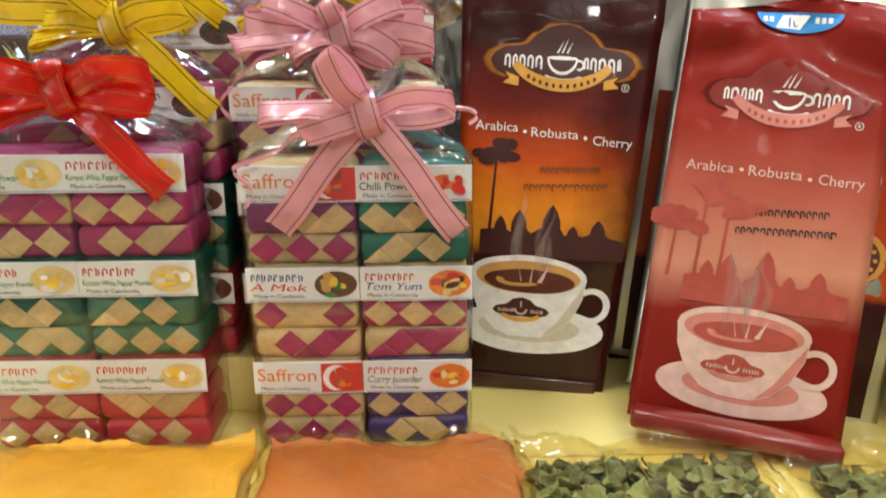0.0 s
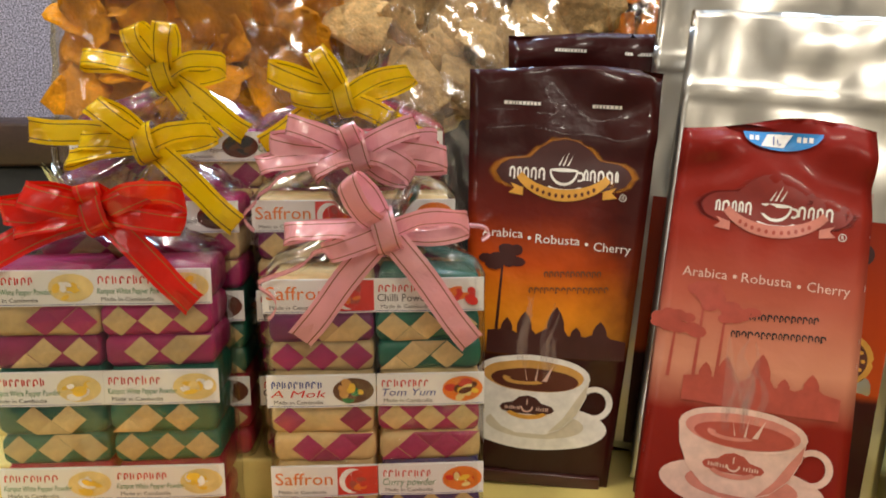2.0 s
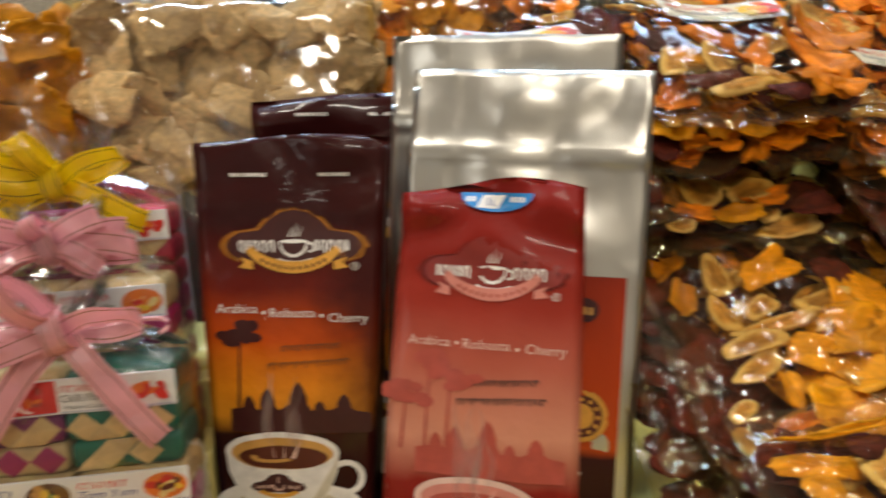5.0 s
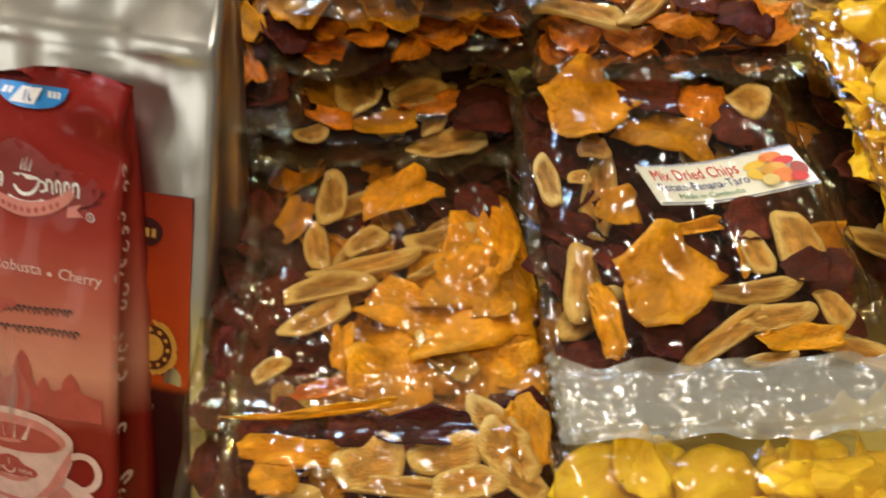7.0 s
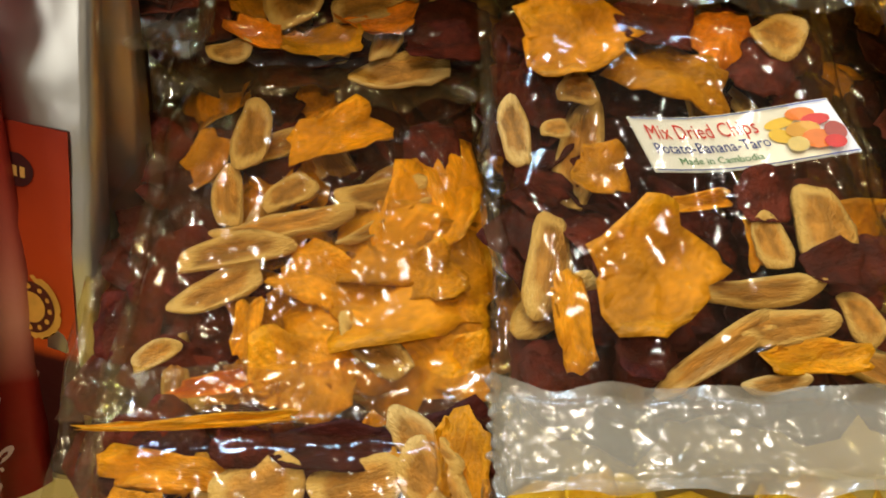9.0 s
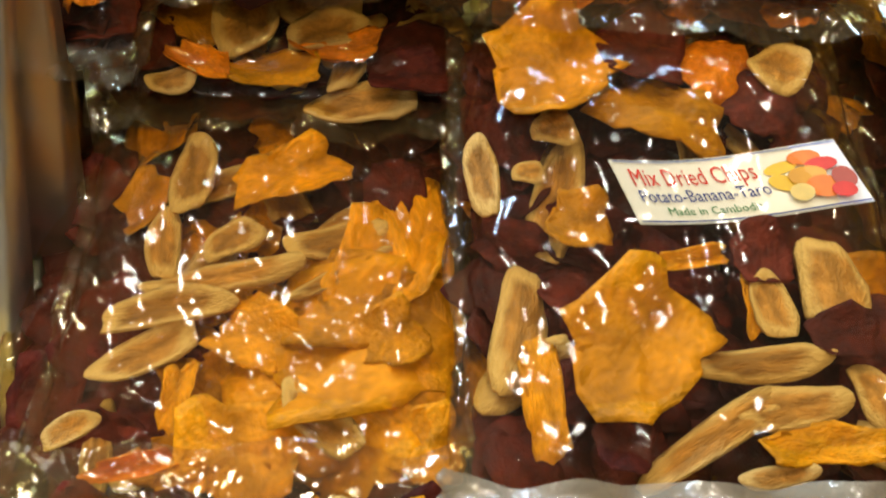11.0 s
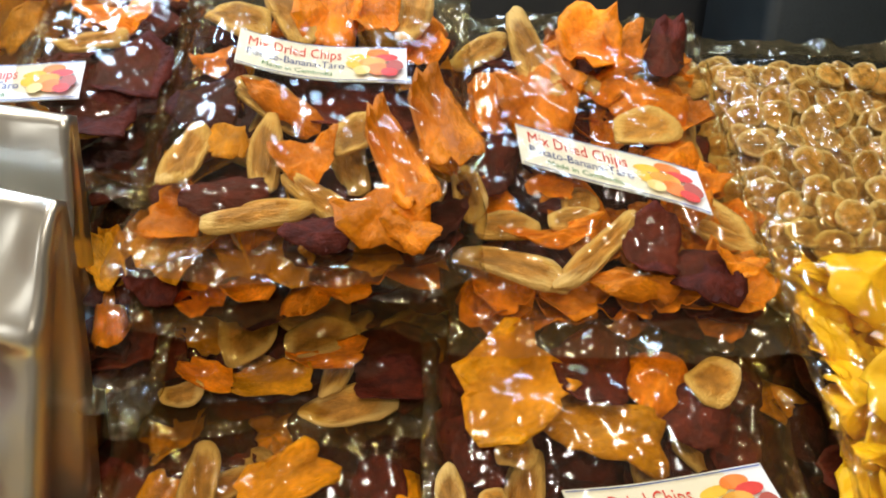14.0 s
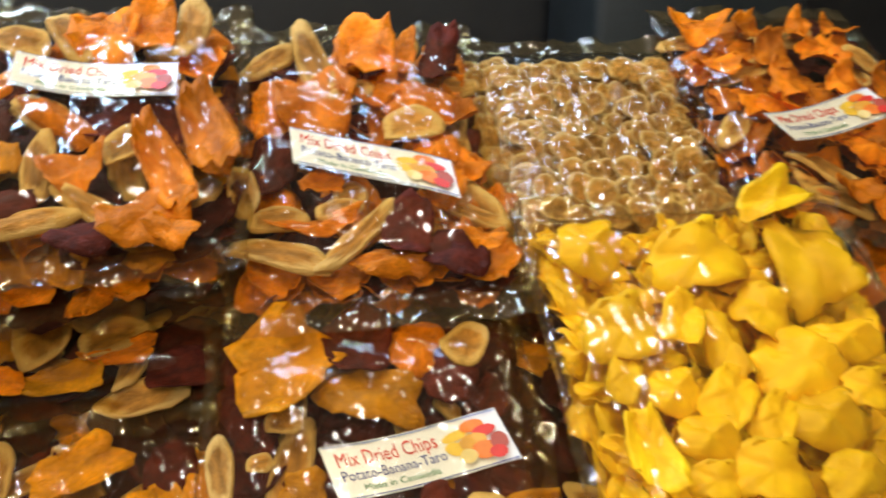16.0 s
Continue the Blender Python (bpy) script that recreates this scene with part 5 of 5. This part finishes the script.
def snack_bag(x0, x1, y0, y1, top, thick, placed, label, seed, under="p", between="", m=None, film=None, count=1.0, size=0.04, kindname="snack_bag", tip=10.0, flange=0.022, floor_=None, clear=None):
    """A clear pouch of slices on the sloping board. Millimetres along and up the slope; top is the height of its front sheet."""
    rng = random.Random(seed)
    cx, cy, w, h = (x0 + x1) / 2000, (y0 + y1) / 2000, (x1 - x0) / 1000, (y1 - y0) / 1000
    mid = top - thick / 2
    base = (m if m else SLOPE) @ Matrix.Translation((cx, cy, mid))
    bag = thing(kindname, base, label, "snack bag", "clear bags of dried fruit chips")
    lo, hi = -thick / 2, thick / 2
    step = size * 0.62 / count ** 0.5
    low = -h / 2 if floor_ is None else floor_
    for layer, (kinds, z, big) in enumerate(((under, 0.12, 1.15), (under + between, 0.30 if placed else 0.45, 1.0), (between, 0.46 if placed else 0.72, 0.9))):
        if not kinds:
            continue
        gap = step * (1.0, 1.15, 1.55)[layer]
        ny, nx = max(1, int((h / 2 - 0.006 - low) / gap)), max(1, int((w - 0.012) / gap))
        for i in range(ny + 1):
            for j in range(nx + 1):
                rim = min(0.020, 0.42 * size)
                px = -w / 2 + rim + (w - 2 * rim) * j / nx + rng.uniform(-0.3, 0.3) * gap * (0.3 if j in (0, nx) else 1)
                py = low + rim + (h / 2 - low - 2 * rim) * i / ny + rng.uniform(-0.3, 0.3) * gap * (0.3 if i in (0, ny) else 1)
                edge = max(0.25, min(1.0, (w / 2 - abs(px)) / 0.016, (h / 2 - abs(py)) / 0.016))
                kind = rng.choice(kinds)
                if clear and layer and covered(px + cx, py + cy, clear):
                    continue
                s = size * big * rng.uniform(0.75, 1.2)
                asp = {"b": rng.uniform(0.32, 0.5), "s": rng.uniform(0.85, 1.0), "m": rng.uniform(0.35, 0.65)}.get(kind, rng.uniform(0.55, 0.95))
                put_chip(bag, kind, px, py, lo + (hi - lo) * z * edge + rng.uniform(-0.002, 0.002), s * (1.25 if kind == "b" else 1), s * asp * (1.1 if kind == "b" else 1), rng.uniform(0, 360), rng, tip * 1.5, 24.0 if kind == "s" else 0.0)
    if placed:
        items = placed.split(", ")
        for n, item in enumerate(items):
            kind, *v = item.split()
            x, y, length, width, ang = (float(q) for q in v)
            drop = 0.009 if clear and covered(x / 1000, y / 1000, clear) else 0.0
            put_chip(bag, kind, x / 1000 - cx, y / 1000 - cy, hi - 0.0095 + 0.0050 * n / len(items) + 0.0012 * rng.random() - drop, length / 1000, width / 1000, ang, rng, tip * 0.42)
    skin = part("film", pouch_film(w + 0.006, h, thick + 0.004, seed, flange=flange), film or FILM, bag, "clear crinkled plastic film")
    skin.data.materials.append(FILM_SEAL)
    for f in skin.data.polygons:
        if abs(f.center.y) > h / 2 + 0.001 or abs(f.center.x) > w / 2 + 0.0035:
            f.material_index = 1
    return bag


A_CHIPS = "o 492 430 84 60 10, o 502 398 60 56 40, o 470 404 60 50 0, o 500 462 60 40 70, p 504 501 30 35 2, o 514 471 88 32 -79, o 487 446 54 39 -4, o 510 416 38 41 81, o 516 389 31 29 0, o 452 431 37 27 -30, o 484 409 71 28 -41, o 450 386 38 43 87, b 478 398 41 16 -43, o 458 506 51 25 26, b 416 504 41 18 86, b 409 471 34 15 95, b 437 473 27 16 31, b 436 455 66 13 13, b 480 474 45 16 15, b 481 457 50 7 31, b 416 439 53 15 15, b 411 422 44 15 29, o 425 406 28 11 84, b 389 393 22 10 29, r 414 379 32 9 16, o 503 431 29 26 22, o 432 376 18 12 0, b 489 543 55 22 12"
K_CHIPS = "o 403 344 45 15 -6, p 464 351 46 17 -1, b 453 325 48 10 -6, b 440 337 34 24 20, b 475 339 37 18 14, o 512 348 19 34 -1, b 498 353 36 15 -40, b 502 339 35 22 -52, b 483 324 35 14 4, b 508 325 25 14 -42, o 414 359 71 5 4, p 433 351 24 15 -1, o 398 330 20 14 -1"
B_CHIPS = "p 606 543 39 41 3, p 652 520 32 31 56, o 566 532 59 48 41, b 566 502 19 16 2, r 638 539 32 37 3, b 663 536 24 27 -53, o 612 512 51 34 -10, b 536 478 37 13 -83, b 554 481 13 10 2, o 573 464 25 25 2, o 608 444 32 8 10, o 585 412 53 44 38, o 553 395 39 15 -84, p 636 447 23 25 1, b 635 427 27 14 -85, o 630 428 23 9 -87, b 660 435 39 26 -97, b 625 406 56 12 5, b 633 391 42 14 8, b 608 382 60 12 32, o 640 378 38 14 5, b 664 395 23 15 -73, b 624 369 28 7 9, p 577 379 20 19 0, o 639 463 15 7 2, p 657 416 25 19 1"
C_CHIPS = "p 509 574 46 31 2, o 406 585 36 24 -41, b 431 582 42 30 89, b 465 594 43 29 2, b 470 577 42 21 14, o 448 553 38 21 7, r 476 566 42 15 9, r 415 553 31 15 -16, p 386 571 33 34 2, b 404 545 23 13 14, p 509 551 41 23 1, r 389 599 26 22 42"
D_CHIPS = "p 412 667 34 42 2, p 491 667 59 34 -5, b 408 629 45 18 77, b 441 676 61 20 -42, b 446 634 51 17 91, o 426 641 19 23 2, b 492 644 39 21 35, r 467 627 30 32 2, r 512 624 71 22 -70, r 534 648 74 28 -78, r 505 596 47 40 14, b 479 600 57 15 -43, p 431 606 44 24 1, b 446 594 50 16 12, b 450 739 54 24 -65, r 470 740 39 58 3, r 495 741 33 48 3, b 518 745 59 20 84, b 420 735 39 27 -27, r 450 670 53 18 -42, r 518 583 27 18 -35, p 475 582 30 19 1"
E_CHIPS = "p 680 757 71 25 72, p 563 662 52 30 79, r 592 711 51 64 2, r 565 710 40 57 2, b 594 747 87 23 -74, b 610 722 44 23 -21, r 628 752 43 58 2, r 651 758 26 36 3, r 657 711 50 41 -29, r 627 717 44 24 16, b 651 681 41 26 2, r 664 666 29 26 2, r 667 634 42 22 70, b 566 612 33 19 1, r 588 604 50 12 7, b 567 585 58 18 -19, b 609 593 67 14 46, p 638 599 32 39 1, r 626 578 43 19 -5, b 608 634 20 22 1, r 592 640 28 17 1, b 547 633 42 18 -81, p 663 582 37 33 -25, r 679 587 24 13 -25, b 600 615 27 15 7"
G_CHIPS = "m 738 576 38 38 -4, m 861 599 56 27 26, m 800 561 61 42 17, m 863 557 71 46 -89, m 822 523 34 34 -30, m 741 518 46 36 15, m 771 519 35 22 62, m 861 504 45 24 -5, m 794 505 44 21 -92, m 829 490 54 41 -5, m 733 493 29 18 64, m 755 483 27 26 -6, m 783 476 42 27 43, m 856 471 27 23 -6, m 827 461 41 33 -6, m 801 462 39 21 42, m 763 457 32 24 -6, m 731 452 43 22 -83, m 786 436 41 30 -7, m 758 435 27 18 -7, m 827 431 38 21 10"
L_CHIPS = "r 481 594 56 27 -26, r 515 593 38 22 -11, b 435 597 29 24 29, r 468 583 34 19 45, r 458 609 32 18 9, r 412 595 43 19 -51, r 493 609 41 18 -11, r 440 582 28 17 15, o 365 597 39 18 -57, p 392 591 28 38 2"
M_CHIPS = "m 554 324 32 20 -83, m 586 317 39 25 8, m 642 315 36 19 -1, m 617 314 27 15 -1"
MIXED = "clear bag of mixed dried chips"

# lower layer, mostly covered
snack_bag(376, 440, 300, 500, -0.166, 0.030, "", MIXED + ", pressed flat at the bottom", 111, "pp", "pp", count=0.5)
snack_bag(346, 528, 320, 580, -0.160, 0.020, "", MIXED + ", lowest of a stack", 110, "pp", "pp", count=0.5)
snack_bag(352, 528, 395, 585, -0.140, 0.026, "", MIXED + ", under others", 101, "pp", "pp", count=0.6)
snack_bag(534, 690, 400, 590, -0.118, 0.034, "", MIXED + ", under others", 102, "pp", "ob", count=0.6)
snack_bag(392, 540, 582, 740, -0.067, 0.026, L_CHIPS, MIXED + ", orange slices showing under another", 103, "pp", "ro", count=0.7)
snack_bag(548, 705, 570, 765, -0.100, 0.034, "", MIXED + ", under others", 104, "pp", "ro", count=0.6)
snack_bag(662, 800, 430, 600, -0.095, 0.036, "", MIXED + ", dark chips showing", 105, "pppp", "pob", count=0.7)
snack_bag(715, 880, 590, 780, -0.116, 0.034, "", MIXED + ", under others", 106, "pp", "rb", count=0.6)
snack_bag(880, 1040, 560, 800, -0.110, 0.040, "", MIXED + ", under others", 107, "pp", "rb", count=0.5)
snack_bag(860, 1010, 380, 560, -0.090, 0.040, "", MIXED + ", under others", 108, "pp", "ob", count=0.5)
# the bags on show
bag_c = snack_bag(376, 536, 548, 640, -0.108, 0.032, C_CHIPS, MIXED + ", squeezed between others", 201, "ppp", "pb")
bag_a = snack_bag(376, 530, 372, 556, -0.120, 0.040, A_CHIPS, MIXED + ", large orange pieces on top", 202, "ppppo", "ppob")
bag_k = snack_bag(381, 526, 225, 364, -0.096, 0.036, K_CHIPS, MIXED + ", banana slices uppermost", 203, "ppp", "pob")
bag_b = snack_bag(534, 690, 362, 560, -0.074, 0.040, B_CHIPS, MIXED + " with a slanting label", 204, "pppp", "pppb", clear=(0.582, 0.482, 0.091, 7.7))
snack_label(bag_b, 0.582 - 0.612, 0.482 - 0.461, 0.021, 0.088, 6.8, 0.0, random.Random(1))
bag_d = snack_bag(392, 542, 586, 768, -0.022, 0.042, D_CHIPS, MIXED + ", orange pieces and a label", 205, "ppo", "prb", clear=(0.424, 0.718, 0.092, -10.8))
snack_label(bag_d, 0.424 - 0.467, 0.718 - 0.677, 0.022, 0.092, -10.8, 0.0, random.Random(2))
bag_e = snack_bag(545, 700, 566, 785, -0.050, 0.042, E_CHIPS, MIXED + ", orange crisps and bent label", 206, "ppr", "rrb", clear=(0.575, 0.678, 0.098, -16))
snack_label(bag_e, 0.575 - 0.6225, 0.678 - 0.6755, 0.022, 0.098, -9, 0.22, random.Random(3))
snack_bag(704, 872, 596, 790, -0.073, 0.034, "", "clear bag packed with small round banana slices", 207, "s", "ss", count=1.15, size=0.0225, tip=14, film=FILM_FINE)
bag_h = snack_bag(878, 1040, 605, 815, -0.058, 0.042, "", MIXED + " with a tilted label", 208, "ppr", "rrb", clear=(0.899, 0.686, 0.092, 13))
snack_label(bag_h, 0.899 - 0.959, 0.686 - 0.710, 0.022, 0.092, 13, 0.0, random.Random(4))
bag_i = snack_bag(305, 386, 640, 810, -0.028, 0.046, "r 350 745 40 24 10, r 372 770 36 22 -40, b 340 720 40 16 20, o 352 662 40 20 15, p 330 700 40 40 0, p 370 690 40 46 0, p 360 655 40 30 0", MIXED + ", label showing, beside foil bags", 209, "pppp", "ppp", clear=(0.256, 0.697, 0.092, -4))
snack_label(bag_i, 0.256 - 0.3455, 0.697 - 0.725, 0.024, 0.092, -4, 0.0, random.Random(5))
snack_bag(346, 390, 545, 660, -0.075, 0.034, "o 366 606 36 16 -70, r 370 572 44 16 -80, o 374 628 26 10 60, p 360 590 36 30 0", MIXED + ", narrow end showing beside foil bags", 212, "pppp", "pp")
snack_bag(712, 905, 385, 602, -0.040, 0.044, G_CHIPS, "clear bag of bright yellow dried mango slices", 210, "m", "mm", size=0.034)
mango = snack_bag(522, 674, 190, 334, -0.074, 0.022, M_CHIPS, "flat clear pouch of dried mango with a milky sealed top", 211, "m", "", size=0.04, flange=0.004, film=FILM_HAZY)
part("milky_header", pouch_film(0.154, 0.026, 0.004, 5, 0.0022, 0.005), FILM_MILKY, mango, "milky sealed top strip").location = (0, 0.086, 0.014)


# tall bags standing behind the packs and the coffee
BACK = pose(0, 0.60, TABLE + 0.121) @ Matrix.Rotation(radians(80), 4, "X")
orange_bag = snack_bag(-262, -46, 4, 290, 0.030, 0.060, "", "clear bag of curled orange crisps behind the gift packs", 301, "oo", "ooo", film=FILM_BACK, m=BACK, size=0.055, floor_=0.0, tip=20)
snack_label(orange_bag, -0.02, 0.124, 0.032, 0.085, 3, 0.0, random.Random(6))
snack_bag(-42, 186, 4, 300, 0.030, 0.060, "", "clear bag of beige taro crisps behind the coffee", 302, "tt", "tt", film=FILM_BACK, m=BACK, size=0.056, floor_=0.0, tip=24)
snack_bag(188, 342, 4, 320, -0.012, 0.050, "", "clear bag of orange crisps behind the foil bags", 303, "po", "ro", film=FILM_BACK, m=BACK, size=0.042, floor_=0.05, tip=20)


# ---- flat pouches in front ----
def powder_pouch(x0, x1, y0, y1, tall, material, label, seed):
    pouch = thing("spice_pouch", pose((x0 + x1) / 2, (y0 + y1) / 2, TABLE + tall / 2 + 0.001, 0, 0, 1), label, "spice pouch", "flat spice pouches")
    bm = pouch_film(x1 - x0 - 0.008, y1 - y0 - 0.02, tall - 0.005, seed, 0.0016, 0.003)
    part("powder", bm, material, pouch, "fine ground spice")
    part("film", pouch_film(x1 - x0, y1 - y0 - 0.012, tall - 0.001, seed, 0.0016, 0.008), FILM, pouch, "clear glossy film")
    return pouch


powder_pouch(-0.225, -0.066, 0.22, 0.423, 0.016, TURMERIC, "flat clear pouch of yellow ground spice on the table", 21)
powder_pouch(-0.060, 0.090, 0.22, 0.420, 0.018, PAPRIKA, "flat clear pouch of reddish brown ground spice", 22)
FLAT = pose(0, 0, TABLE + 0.009)
snack_bag(94, 222, 230, 394, 0.008, 0.015, "", "flat clear bag of dried green leaves on the table", 23, "l", "ll", m=FLAT, size=0.016, tip=35, kindname="leaf_bag", floor_=0.02)
snack_bag(252, 345, 230, 378, 0.008, 0.015, "", "flat clear bag of grey dried pieces on the table", 24, "l", "l", m=FLAT, size=0.02, kindname="leaf_bag", floor_=0.03)
